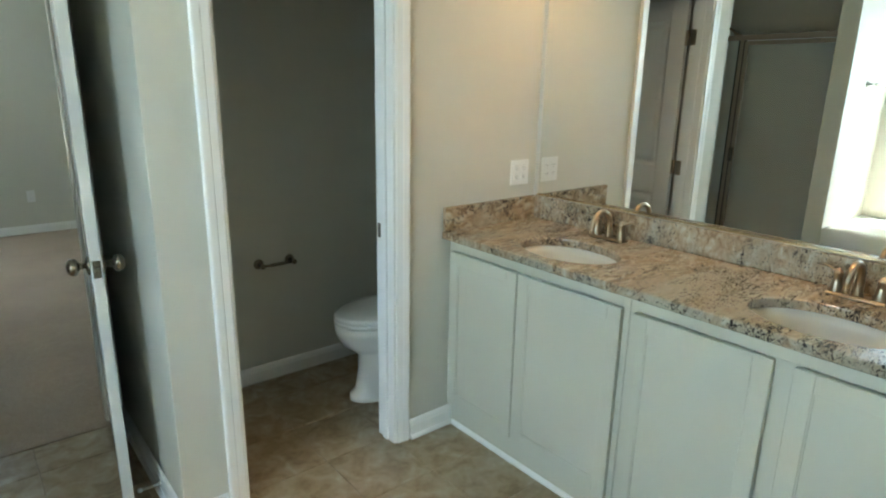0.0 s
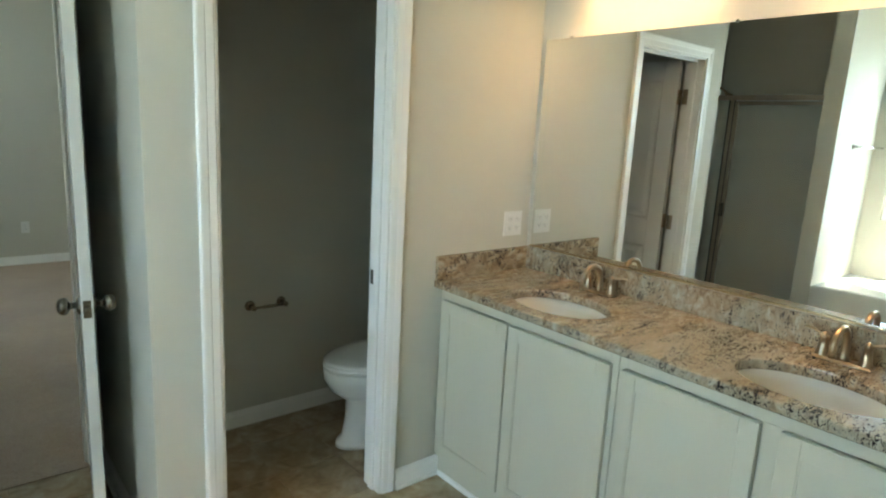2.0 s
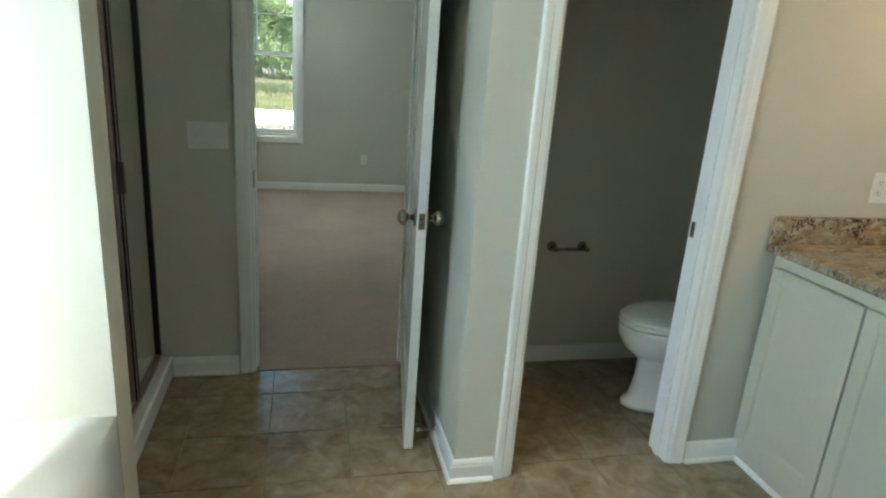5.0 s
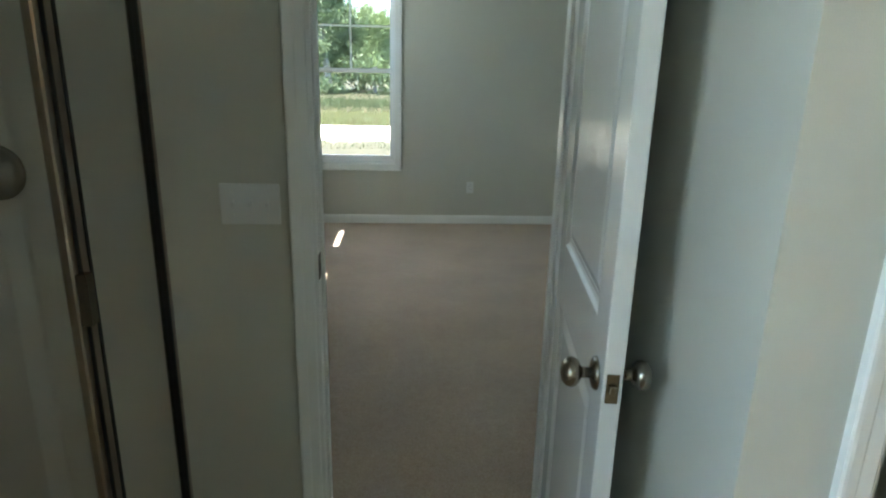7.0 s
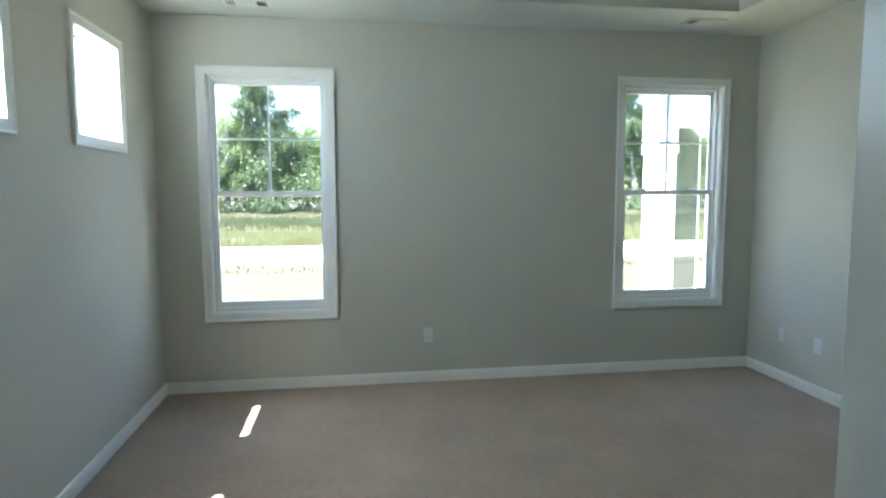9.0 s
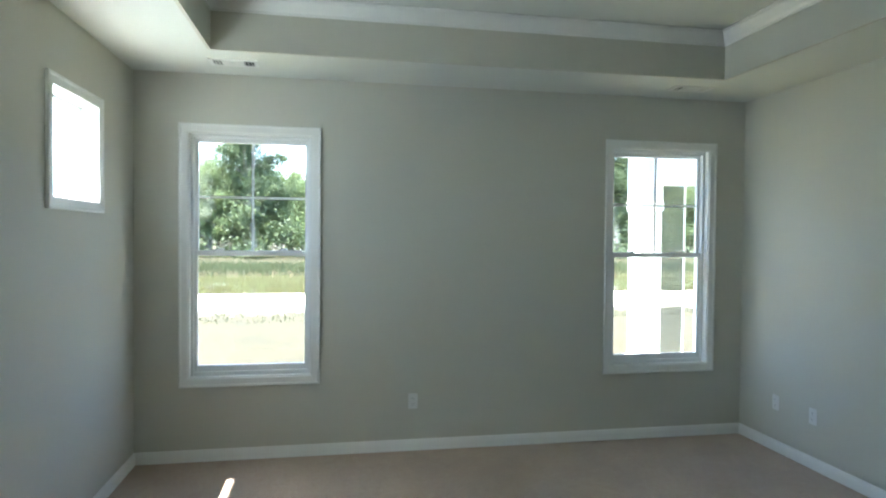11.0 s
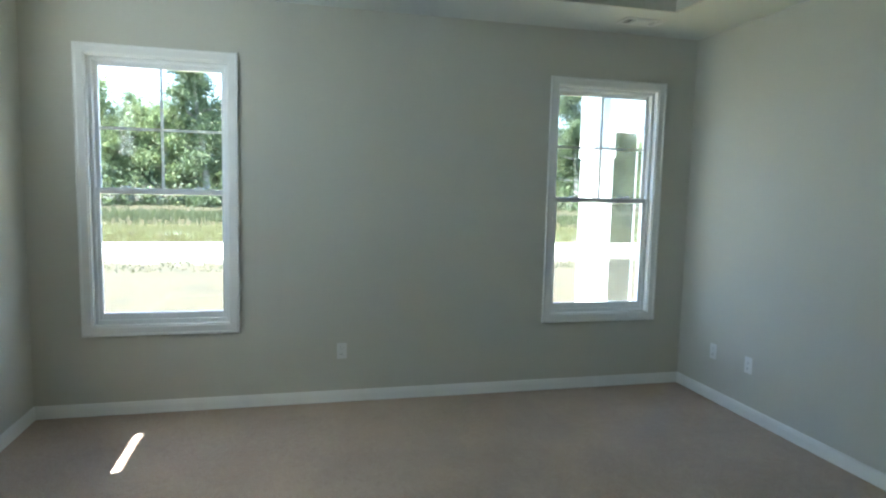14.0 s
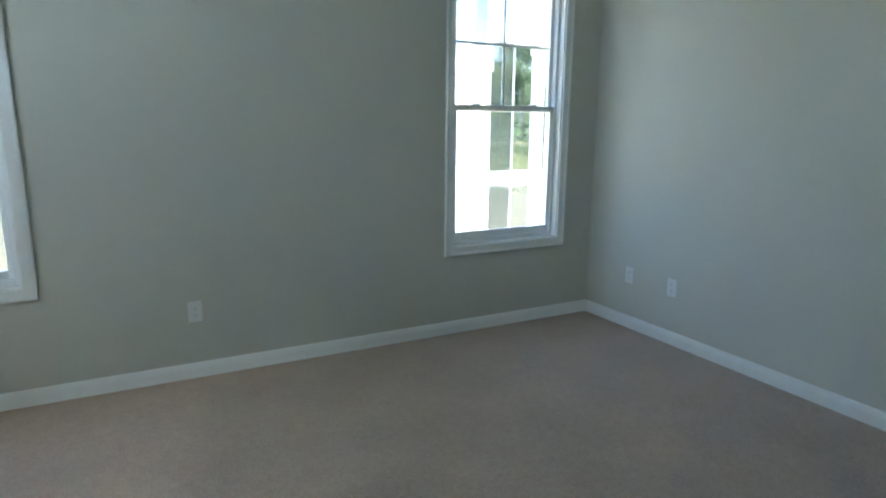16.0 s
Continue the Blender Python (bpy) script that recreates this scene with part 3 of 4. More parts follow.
def counter_slab():
    """The granite top, its two sinks cut out with rounded rims."""
    bm = bmesh.new()
    x0, x1, z0, z1, n = -0.555, -0.003, CT - 0.032, CT, 48
    cuts = [-0.003, -0.96, VEND - 0.02]
    for (cx, cy), ya, yb in zip(SINKS, cuts, cuts[1:]):
        box_loop = []
        for k in range(n):
            dx, dy = math.cos(2 * math.pi * k / n) * SB, math.sin(2 * math.pi * k / n) * SA
            t = min(((x1 - cx) / dx if dx > 1e-9 else (x0 - cx) / dx if dx < -1e-9 else 1e9), ((ya - cy) / dy if dy > 1e-9 else (yb - cy) / dy if dy < -1e-9 else 1e9))
            box_loop.append((cx + dx * t, cy + dy * t))
        for px, py in ((x0, ya), (x0, yb), (x1, ya), (x1, yb)):
            k = min(range(n), key=lambda i: (box_loop[i][0] - px) ** 2 + (box_loop[i][1] - py) ** 2)
            box_loop[k] = (px, py)
        outer = [(x, y, z1) for x, y in box_loop]
        low = [(x, y, z0) for x, y in box_loop]
        rings(bm, [low, outer, oval(cx, cy, SA + 0.004, SB + 0.004, z1), oval(cx, cy, SA + 0.001, SB + 0.001, z1 - 0.002), oval(cx, cy, SA, SB, z1 - 0.006), oval(cx, cy, SA, SB, z0), low], cap=False, smooth=False)
    return bm


top = thing("granite_countertop", "polished tan and cream granite vanity top with dark flecks", "countertop", pose(0, 0, 0))
part("slab", counter_slab(), GRANITE, top)
part("front_edge", prof(bmesh.new(), [(0, 0), (0.004, 0), (0.007, 0.004), (0.007, 0.028), (0.004, 0.032), (0, 0.032)], (-0.555, -0.003, CT - 0.032), (-0.555, VEND - 0.02, CT - 0.032), (-1, 0, 0), (0, 0, 1)), GRANITE, top)
part("backsplash", block(-0.023, -0.003, VEND - 0.02, -0.024, CT + 0.001, SPL, r=0.002, seg=1), GRANITE, top)
part("side_splash", block(-0.560, -0.003, -0.023, -0.003, CT + 0.001, SPL, r=0.002, seg=1), GRANITE, top)

for cx, cy in SINKS:
    sk = thing("sink", "white oval undermount porcelain sink", "sink", pose(cx, cy, CT - 0.033), "vanity sinks")
    prf = [(1.06, 0.0), (1.0, 0.0), (0.97, -0.03), (0.90, -0.075), (0.76, -0.115), (0.50, -0.138), (0.20, -0.145), (0.10, -0.148)]
    bm = rings(bmesh.new(), [oval(0, 0, SA * f + 0.004, SB * f + 0.004, z) for f, z in prf], cap=False)
    bm.faces.new([bm.verts.new(p) for p in oval(0, 0, SA * 0.10 + 0.004, SB * 0.10 + 0.004, -0.148)])
    part("basin", bm, SINKP, sk)
    part("drain", lathe(bmesh.new(), [(0.024, -0.147), (0.024, -0.143), (0.019, -0.141), (0.017, -0.144), (0.004, -0.1425)]), BRONZE, sk, "metal drain with stopper", True)


def faucet(y):
    fc = thing("faucet", "brushed champagne two-handle faucet with an arched spout", "faucet", pose(-0.093, y, CT + 0.001), "vanity faucets")
    part("base_plate", block(-0.026, 0.026, -0.080, 0.080, 0, 0.010, r=0.005, seg=3), BRONZE, fc, "", True)
    pts, rad = [], []
    for k in range(13):
        a = math.pi * k / 12 * 1.08
        pts.append((-0.056 + 0.056 * math.cos(a), 0, 0.064 + 0.054 * math.sin(a)))
        rad.append(0.0118 - 0.0028 * k / 12)
    sp = part("spout", tube(bmesh.new(), [(0, 0, 0.008), (0, 0, 0.02), (0, 0, 0.045)] + pts, [0.018, 0.0145, 0.0125] + rad, 14), BRONZE, fc, "", True)
    part("aerator", lathe(bmesh.new(), [(0.008, -0.012), (0.0105, -0.012), (0.0105, 0.004), (0.008, 0.006)], pose(-0.111, 0, 0.052), 14), BRONZE, sp, "", True)
    for s in (-1, 1):
        hb = part("handle_base", lathe(bmesh.new(), [(0.021, 0.008), (0.021, 0.014), (0.017, 0.020), (0.013, 0.045), (0.011, 0.060), (0.014, 0.064), (0.014, 0.070), (0.009, 0.076), (0.003, 0.083)], pose(0, s * 0.058, 0), 18), BRONZE, fc, "", True)
        part("lever", tube(bmesh.new(), [(0, s * 0.056, 0.070), (0.004, s * 0.075, 0.074), (0.008, s * 0.100, 0.083), (0.010, s * 0.122, 0.080)], [0.0085, 0.0075, 0.0085, 0.005], 10, 0.6), BRONZE, hb, "", True)
    return fc


faucet(-0.500)
faucet(-1.388)

mr = thing("vanity_mirror", "large frameless wall mirror above the vanity", "mirror", pose(-0.003, -0.032, SPL + 0.004))
part("glass", block(-0.005, -0.001, -2.24, 0, 0.003, 0.932), MIRROR, mr)
bm = block(-0.011, 0.0, -2.245, 0.003, 0.0, 0.003)
bx(bm, -0.011, -0.0085, -2.245, 0.003, 0.003, 0.008)
part("bottom_channel", bm, BRASS, mr, "brass-coloured bottom channel")
for y in (-0.14, -0.85, -1.55):
    part("clip", block(-0.008, -0.001, y - 0.007, y + 0.007, 0.928, 0.939, r=0.002), CHROME, mr, "clear mirror clip")

# lamp bars above the mirror
def vanity_light(y):
    vl = thing("vanity_light", "three-lamp vanity light with lit glass shades", "wall lamp", pose(-0.002, y, 2.245), "vanity lights")
    part("back_plate", block(-0.025, 0, -0.28, 0.28, -0.045, 0.045, r=0.012, seg=3), NICKEL, vl)
    for k in (-0.2, 0.0, 0.2):
        arm = part("arm", tube(bmesh.new(), [(-0.02, k, 0), (-0.07, k, 0.006), (-0.105, k, -0.004), (-0.115, k, -0.03)], 0.008, 10), NICKEL, vl, "", True)
        part("shade", rings(bmesh.new(), [[(-0.115 + r * math.cos(2 * math.pi * i / 24), k + r * math.sin(2 * math.pi * i / 24), z) for i in range(24)] for r, z in ((0.022, -0.03), (0.034, -0.045), (0.045, -0.080), (0.055, -0.125), (0.058, -0.14))], cap=False), GLOW, arm, "frosted glass shade", True)
        lamp = new("bulb_light", bpy.data.lights.new("bulb_light", "POINT"))
        lamp.data.energy, lamp.data.color, lamp.data.shadow_soft_size = LAMP, (1.0, 0.50, 0.22), 0.05
        lamp.matrix_world = pose(-0.117, y + k, 2.245 - 0.105)
    return vl


LAMP = 0.16
vanity_light(-0.515)
vanity_light(-1.405)


# ---- doors ----
def door_leaf(name, w, h, m, label, knobs=True, latch=True):
    """A two-panel moulded door; local x from the hinge to the latch, y through its 35 mm, z up."""
    dr = thing(name, label, "door", m, kind="structure")
    th, st, tr, lr, br = 0.035, 0.105, 0.115, (0.84, 1.015), 0.21
    bm = bmesh.new()
    bx(bm, 0, st, 0, th, 0, h, r=0.002, seg=1)
    bx(bm, w - st, w, 0, th, 0, h, r=0.002, seg=1)
    for za, zb in ((0, br), lr, (h - tr, h)):
        bx(bm, st, w - st, 0.0004, th - 0.0004, za, zb)
    part("leaf", bm, DOORP, dr)
    for za, zb in ((br, lr[0]), (lr[1], h - tr)):
        p = part("door_panel", block(st - 0.002, w - st + 0.002, 0.011, th - 0.011, za - 0.002, zb + 0.002), DOORP, dr)
        STICK = [(0, 0), (0.003, -0.001), (0.010, -0.007), (0.018, -0.010), (0.026, -0.010), (0.026, -0.0115), (0, -0.0115)]
        bm = bmesh.new()
        for y, v in ((0.0, (0, -1, 0)), (th, (0, 1, 0))):
            prof(bm, STICK, (st, y, za), (st, y, zb), (1, 0, 0), v, 1, -1)
            prof(bm, STICK, (w - st, y, za), (w - st, y, zb), (-1, 0, 0), v, 1, -1)
            prof(bm, STICK, (st, y, za), (w - st, y, za), (0, 0, 1), v, 1, -1)
            prof(bm, STICK, (st, y, zb), (w - st, y, zb), (0, 0, -1), v, 1, -1)
        part("sticking", bm, DOORP, p)
        f = 0.052
        for s in (-1, 1):
            y0, y1 = (0.011, 0.004) if s < 0 else (th - 0.011, th - 0.004)
            bm = rings(bmesh.new(), [[(st + e, y, za + e), (w - st - e, y, za + e), (w - st - e, y, zb - e), (st + e, y, zb - e)] for e, y in ((f - 0.022, y0), (f, y1))], smooth=False)
            part("raised_field", bm, DOORP, p)
    if knobs:
        for s, y in ((-1, 0.0), (1, th)):
            k = part("door_knob", lathe(bmesh.new(), [(0.010, 0.006), (0.011, 0.026), (0.013, 0.030), (0.021, 0.033), (0.027, 0.040), (0.029, 0.048), (0.026, 0.057), (0.018, 0.064), (0.006, 0.067)], pose(w - 0.060, y, 0.918, 90 if s < 0 else -90)), KNOB, dr, "satin nickel round knob", True)
            part("rosette", lathe(bmesh.new(), [(0.032, 0.0), (0.032, 0.003), (0.029, 0.008), (0.016, 0.012), (0.011, 0.013)], pose(w - 0.060, y, 0.918, 90 if s < 0 else -90)), KNOB, k, "", True)
    if latch:
        lp = part("latch_plate", block(w - 0.001, w + 0.0015, 0.006, 0.029, 0.889, 0.947, r=0.001, seg=1), KNOB, dr, "satin nickel latch plate")
        part("latch_bolt", block(w + 0.001, w + 0.010, 0.011, 0.024, 0.909, 0.927, r=0.003), KNOB, lp)
    for z in (0.24, 1.02, 1.80):
        hg = part("hinge", lathe(bmesh.new(), [(0.007, z - 0.045), (0.007, z + 0.045)], pose(-0.004, th + 0.004, 0), 12), WOODEDGE, dr, "dull bronze butt hinge", True)
        part("hinge_leaf", block(-0.0015, 0.0, 0.004, 0.036, z - 0.045, z + 0.045), WOODEDGE, hg)
        if name == "door_2":
            part("jamb_leaf", block(-0.071, -0.037, 0.0005, 0.0025, z - 0.045, z + 0.045), WOODEDGE, hg)
    return dr


# the bedroom door stands open into the bathroom, hinged at the doorway's east jamb
door_leaf("door_1", 0.708, 2.018, pose(DX1 - 0.020, YB - 0.008, 0.012, 0, 0, 180 + DOOR_A), "white two-panel door, standing open beside the doorway")
# the toilet room door stands open against the room's west wall
door_leaf("door_2", 0.616, 2.018, pose(TDX0 + 0.021, 0.115 + 0.037, 0.012, 0, 0, 90), "white two-panel toilet room door, swung fully open")
sp = thing("strike_plate", "dull nickel strike plate on the door jamb", "strike plate", pose(DX0 + 0.018, YB + 0.020, 0.925))
part("plate", block(-0.0003, 0.0026, -0.019, 0.020, -0.036, 0.036, r=0.0006, seg=1), STRIKE, sp)
part("hole_shade", block(0.001, 0.0030, -0.007, 0.007, -0.014, 0.014), SLOT, sp)
sp = thing("strike_plate", "dark strike plate on the toilet room jamb", "strike plate", pose(TDX1 - 0.018, 0.095, 0.938))
part("plate", block(-0.0014, 0.0003, -0.016, 0.014, -0.030, 0.030, r=0.0006, seg=1), STRIKE, sp)
part("hole_shade", block(-0.0017, -0.001, -0.006, 0.006, -0.012, 0.012), SLOT, sp)

ds = thing("door_stop", "spring door stop with a white tip on the baseboard", "door stop", pose(XC - 0.014, 0.262, 0.048))
pts = [(-0.008 - 0.058 * k / 120, 0.0055 * math.cos(k * 0.62), 0.0055 * math.sin(k * 0.62)) for k in range(121)]
part("spring", tube(bmesh.new(), pts, 0.0013, 5), NICKEL, ds, "", True)
part("base", lathe(bmesh.new(), [(0.010, 0), (0.010, 0.004), (0.006, 0.009)], pose(0, 0, 0, 0, -90, 0), 14), NICKEL, ds, "", True)
part("tip", lathe(bmesh.new(), [(0.007, 0.064), (0.008, 0.067), (0.008, 0.076), (0.005, 0.079)], pose(0, 0, 0, 0, -90, 0), 14), PLASTIC, ds, "white rubber tip", True)


# ---- switches and outlets, built facing -y ----
def cover(m, gangs, kind, label, category):
    w = 0.070 + 0.046 * (gangs - 1)
    pl = thing("switch_plate" if kind == "toggle" else "outlet_plate", label, category, m)
    part("cover", block(-w / 2, w / 2, -0.006, -0.0005, -0.057, 0.057, r=0.003), PLASTIC, pl)
    for g in range(gangs):
        x = (g - (gangs - 1) / 2) * 0.046
        if kind == "toggle":
            part("toggle_frame", block(x - 0.006, x + 0.006, -0.0075, -0.005, -0.013, 0.013, r=0.001, seg=1), PLASTIC, pl)
            part("toggle", rings(bmesh.new(), [[(x - a, y, z - b), (x + a, y, z - b), (x + a, y, z + b), (x - a, y, z + b)] for y, z, a, b in ((-0.006, 0, 0.004, 0.008), (-0.018, 0.009, 0.0035, 0.004))], smooth=False), PLASTIC, pl)
        else:
            for z in (-0.020, 0.020):
                face = part("receptacle", block(x - 0.017, x + 0.017, -0.0085, -0.005, z - 0.014, z + 0.014, r=0.003), PLASTIC, pl)
                bm = bmesh.new()
                bx(bm, x - 0.008, x - 0.006, -0.0088, -0.008, z - 0.003, z + 0.006)
                bx(bm, x + 0.006, x + 0.008, -0.0088, -0.008, z - 0.003, z + 0.005)
                bx(bm, x - 0.002, x + 0.002, -0.0088, -0.008, z - 0.010, z - 0.006)
                part("slot_shade", bm, SLOT, face)
        for z in ((-0.030, 0.030) if kind == "toggle" else (0.0,)):
            part("screw", lathe(bmesh.new(), [(0.003, 0.0055), (0.003, 0.0068), (0.001, 0.0072)], pose(x, 0, z, 90), 10), PLASTIC, pl)
    return pl


cover(pose(-2.612, YB, 1.110), 3, "toggle", "white triple toggle switch plate by the doorway", "light switch")
cover(pose(-0.110, 0.0, 1.134), 2, "outlet", "white double outlet plate above the side splash", "outlet")
cover(pose(-1.536, YN, 0.376), 1, "outlet", "white outlet low on the wall between the windows", "outlet")
cover(pose(XE, 4.817, 0.374, 0, 0, -90), 1, "outlet", "white outlet low on the side wall near the corner", "outlet")
cover(pose(XE, 4.452, 0.373, 0, 0, -90), 1, "outlet", "white jack plate low on the side wall", "outlet")

# ---- toilet room ----
TY = 0.435


def egg(cx, hl_front, hl_back, hw, z, n=36):
    """An egg-shaped loop whose nose points to -x."""
    return [(cx - (hl_front if math.cos(a) > 0 else hl_back) * math.cos(a), hw * math.sin(a), z) for a in (2 * math.pi * k / n for k in range(n))]


tl = thing("toilet", "white two-piece toilet with its lid closed", "toilet", Matrix.LocRotScale((-0.066, TY, 0), None, (1, 1, 1.035)))
body = [egg(-0.46, 0.240, 0.20, 0.112, 0.001), egg(-0.46, 0.238, 0.20, 0.110, 0.022), egg(-0.455, 0.212, 0.19, 0.096, 0.045), egg(-0.45, 0.200, 0.19, 0.088, 0.14), egg(-0.45, 0.198, 0.20, 0.088, 0.225),
        egg(-0.455, 0.225, 0.22, 0.110, 0.250), egg(-0.468, 0.262, 0.23, 0.150, 0.290), egg(-0.475, 0.285, 0.235, 0.180, 0.345), egg(-0.475, 0.287, 0.235, 0.183, 0.385), egg(-0.475, 0.278, 0.23, 0.176, 0.391)]
part("bowl", rings(bmesh.new(), body), PORC, tl, "", True)
part("seat", rings(bmesh.new(), [egg(-0.475, 0.270, 0.225, 0.172, 0.393), egg(-0.475, 0.276, 0.225, 0.176, 0.397), egg(-0.475, 0.290, 0.23, 0.187, 0.400), egg(-0.475, 0.290, 0.23, 0.187, 0.409), egg(-0.475, 0.284, 0.226, 0.182, 0.414)]), PORC, tl, "", True)
part("lid", rings(bmesh.new(), [egg(-0.475, 0.272, 0.226, 0.174, 0.416), egg(-0.475, 0.289, 0.23, 0.187, 0.422), egg(-0.475, 0.288, 0.23, 0.186, 0.430), egg(-0.473, 0.270, 0.22, 0.172, 0.437), egg(-0.47, 0.19, 0.16, 0.12, 0.441), egg(-0.47, 0.05, 0.05, 0.04, 0.442)]), PORC, tl, "", True)
tk = part("tank", block(-0.215, 0.040, -0.215, 0.215, 0.375, 0.735, r=0.028, seg=3), PORC, tl, "", True)
part("tank_lid", block(-0.225, 0.046, -0.225, 0.225, 0.736, 0.772, r=0.012, seg=3), PORC, tk, "", True)
part("flush_lever", tube(bmesh.new(), [(-0.218, 0.150, 0.690), (-0.232, 0.150, 0.690), (-0.236, 0.120, 0.688), (-0.238, 0.085, 0.684)], [0.009, 0.008, 0.006, 0.005]), NICKEL, tk, "nickel flush lever", True)
part("neck", block(-0.26, -0.05, -0.11, 0.11, 0.20, 0.385, r=0.03, seg=3), PORC, tl, "", True)
for s in (-1, 1):
    part("seat_hinge", lathe(bmesh.new(), [(0.012, 0.412), (0.012, 0.432), (0.006, 0.438)], pose(-0.242, s * 0.07, 0), 12), PORC, tl, "", True)
    part("bolt_cap", lathe(bmesh.new(), [(0.014, 0.019), (0.013, 0.030), (0.006, 0.036)], pose(-0.42, s * 0.108, 0), 12), PORC, tl, "", True)

tp = thing("paper_holder", "dark bronze toilet paper holder, empty", "paper holder", pose(-0.922, YB, 0.632))
for s in (-1, 1):
    pst = part("post", lathe(bmesh.new(), [(0.011, 0.004), (0.010, 0.040), (0.013, 0.046), (0.013, 0.062), (0.008, 0.066)], pose(s * 0.083, 0, 0, 90), 14), KNOB, tp, "", True)
    part("flange", lathe(bmesh.new(), [(0.026, 0.0), (0.026, 0.004), (0.021, 0.010), (0.012, 0.013)], pose(s * 0.083, 0, 0, 90), 18), KNOB, pst, "", True)
part("roller", tube(bmesh.new(), [(-0.07, -0.054, 0), (-0.04, -0.054, 0), (-0.039, -0.054, 0), (0.039, -0.054, 0), (0.04, -0.054, 0), (0.07, -0.054, 0)], [0.006, 0.006, 0.009, 0.009, 0.006, 0.006], 12), KNOB, tp, "brushed spring roller", True)

# ---- shower ----
SX = -2.86
sh = thing("shower_pan", "white acrylic shower pan with a raised curb", "shower pan")
bm = block(XW + 0.001, SX - 0.04, PY1 + 0.001, YB - 0.001, 0.001, 0.045)
part("base", bm, ACRYL, sh)
part("curb", block(SX - 0.045, -2.80, PY1 + 0.001, YB - 0.001, 0.001, 0.100, r=0.012, seg=3), ACRYL, sh)
part("drain", lathe(bmesh.new(), [(0.045, 0.045), (0.045, 0.048), (0.010, 0.049)], pose(-3.15, 0.33, 0), 20), CHROME, sh)
sw = thing("shower_surround", "glossy off-white shower wall panels", "shower wall")
part("back_panel", block(XW + 0.001, XW + 0.012, PY1 + 0.012, YB - 0.012, 0.045, 1.93), ACRYL, sw)
part("side_panel", block(XW + 0.001, SX - 0.02, YB - 0.011, YB - 0.001, 0.045, 1.93), ACRYL, sw)
part("side_panel", block(XW + 0.001, SX - 0.02, PY1 + 0.001, PY1 + 0.011, 0.045, 1.93), ACRYL, sw)
bm = block(XW + 0.012, XW + 0.10, PY1 + 0.012, PY1 + 0.10, 1.10, 1.115, r=0.004)
part("soap_shelf", bm, ACRYL, sw)

en = thing("shower_enclosure", "framed glass shower enclosure with bronzed aluminium rails", "shower enclosure")
zt = 1.885
POSTY = 0.455
part("header", block(SX - 0.022, SX + 0.016, PY1, YB, zt, zt + 0.040, r=0.004), SHOWERF, en)
part("sill_track", block(SX - 0.022, SX + 0.016, PY1, YB, 0.100, 0.122, r=0.004), SHOWERF, en)
for y0, y1 in ((YB - 0.028, YB), (POSTY, POSTY + 0.034), (PY1, PY1 + 0.026)):
    part("post", block(SX - 0.018, SX + 0.012, y0, y1, 0.122, zt, r=0.003), SHOWERF, en)
bm = bmesh.new()
for y0 in (YB - 0.036, POSTY + 0.034):
    bx(bm, SX - 0.016, SX + 0.014, y0, y0 + 0.010, 0.122, zt)
part("gasket", bm, GASKET, en, "black rubber glazing gasket")
g = part("pane", block(SX - 0.003, SX + 0.003, POSTY + 0.038, YB - 0.032, 0.122, zt), SHOWERGLASS, en, "clear tempered glass")
g.visible_shadow = False
sd = part("door", ring_frame(bmesh.new(), 0, POSTY - PY1 - 0.034, 0.128, zt - 0.006, 0.026, -0.010, 0.014, wb=0.03, wt=0.03), SHOWERF, en, "hinged framed glass shower door")
sd.matrix_local = pose(SX, PY1 + 0.030, 0, 0, 0, 90)
g = part("pane", block(0.022, POSTY - PY1 - 0.056, -0.003, 0.003, 0.15, zt - 0.03), SHOWERGLASS, sd)
g.visible_shadow = False
w = POSTY - PY1 - 0.034
bm = bmesh.new()
bx(bm, w, w + 0.004, -0.016, 0.018, 0.128, zt)
part("gasket", bm, GASKET, sd)
part("handle", rings(bmesh.new(), [[(w - 0.022 + a, -0.012 - b, 1.045 + c_) for a, c_ in ((0, -0.095), (0.026, -0.095), (0.026, 0.015), (0, 0.015))] for b in (0.0, 0.022)], smooth=False), KNOB, sd, "bronzed pull handle")

hd = thing("shower_sprayer", "bronze shower head on a bent arm", "shower head", pose(-3.24, YB - 0.011, 2.02))
part("flange", lathe(bmesh.new(), [(0.030, 0), (0.030, 0.004), (0.012, 0.010)], pose(0, 0, 0, 90), 18), BRONZE, hd, "", True)
part("arm", tube(bmesh.new(), [(0, -0.005, 0), (0, -0.06, 0.004), (0, -0.11, -0.006), (0, -0.145, -0.030)], 0.010, 12), BRONZE, hd, "", True)
part("head", lathe(bmesh.new(), [(0.012, 0.0), (0.014, -0.02), (0.022, -0.040), (0.038, -0.060), (0.041, -0.068), (0.036, -0.071)], pose(0, -0.145, -0.028, -38), 20), BRONZE, hd, "", True)
vv = thing("shower_valve", "round nickel shower valve with a lever", "shower valve", pose(-3.262, YB - 0.011, 1.19))
part("escutcheon", lathe(bmesh.new(), [(0.074, 0.0), (0.074, 0.004), (0.062, 0.012), (0.030, 0.018), (0.026, 0.050), (0.020, 0.056)], pose(0, 0, 0, 90), 28), KNOB, vv, "", True)
part("lever", tube(bmesh.new(), [(0, -0.048, 0), (0.01, -0.052, -0.04), (0.016, -0.056, -0.095)], [0.012, 0.009, 0.006], 10), KNOB, vv, "", True)

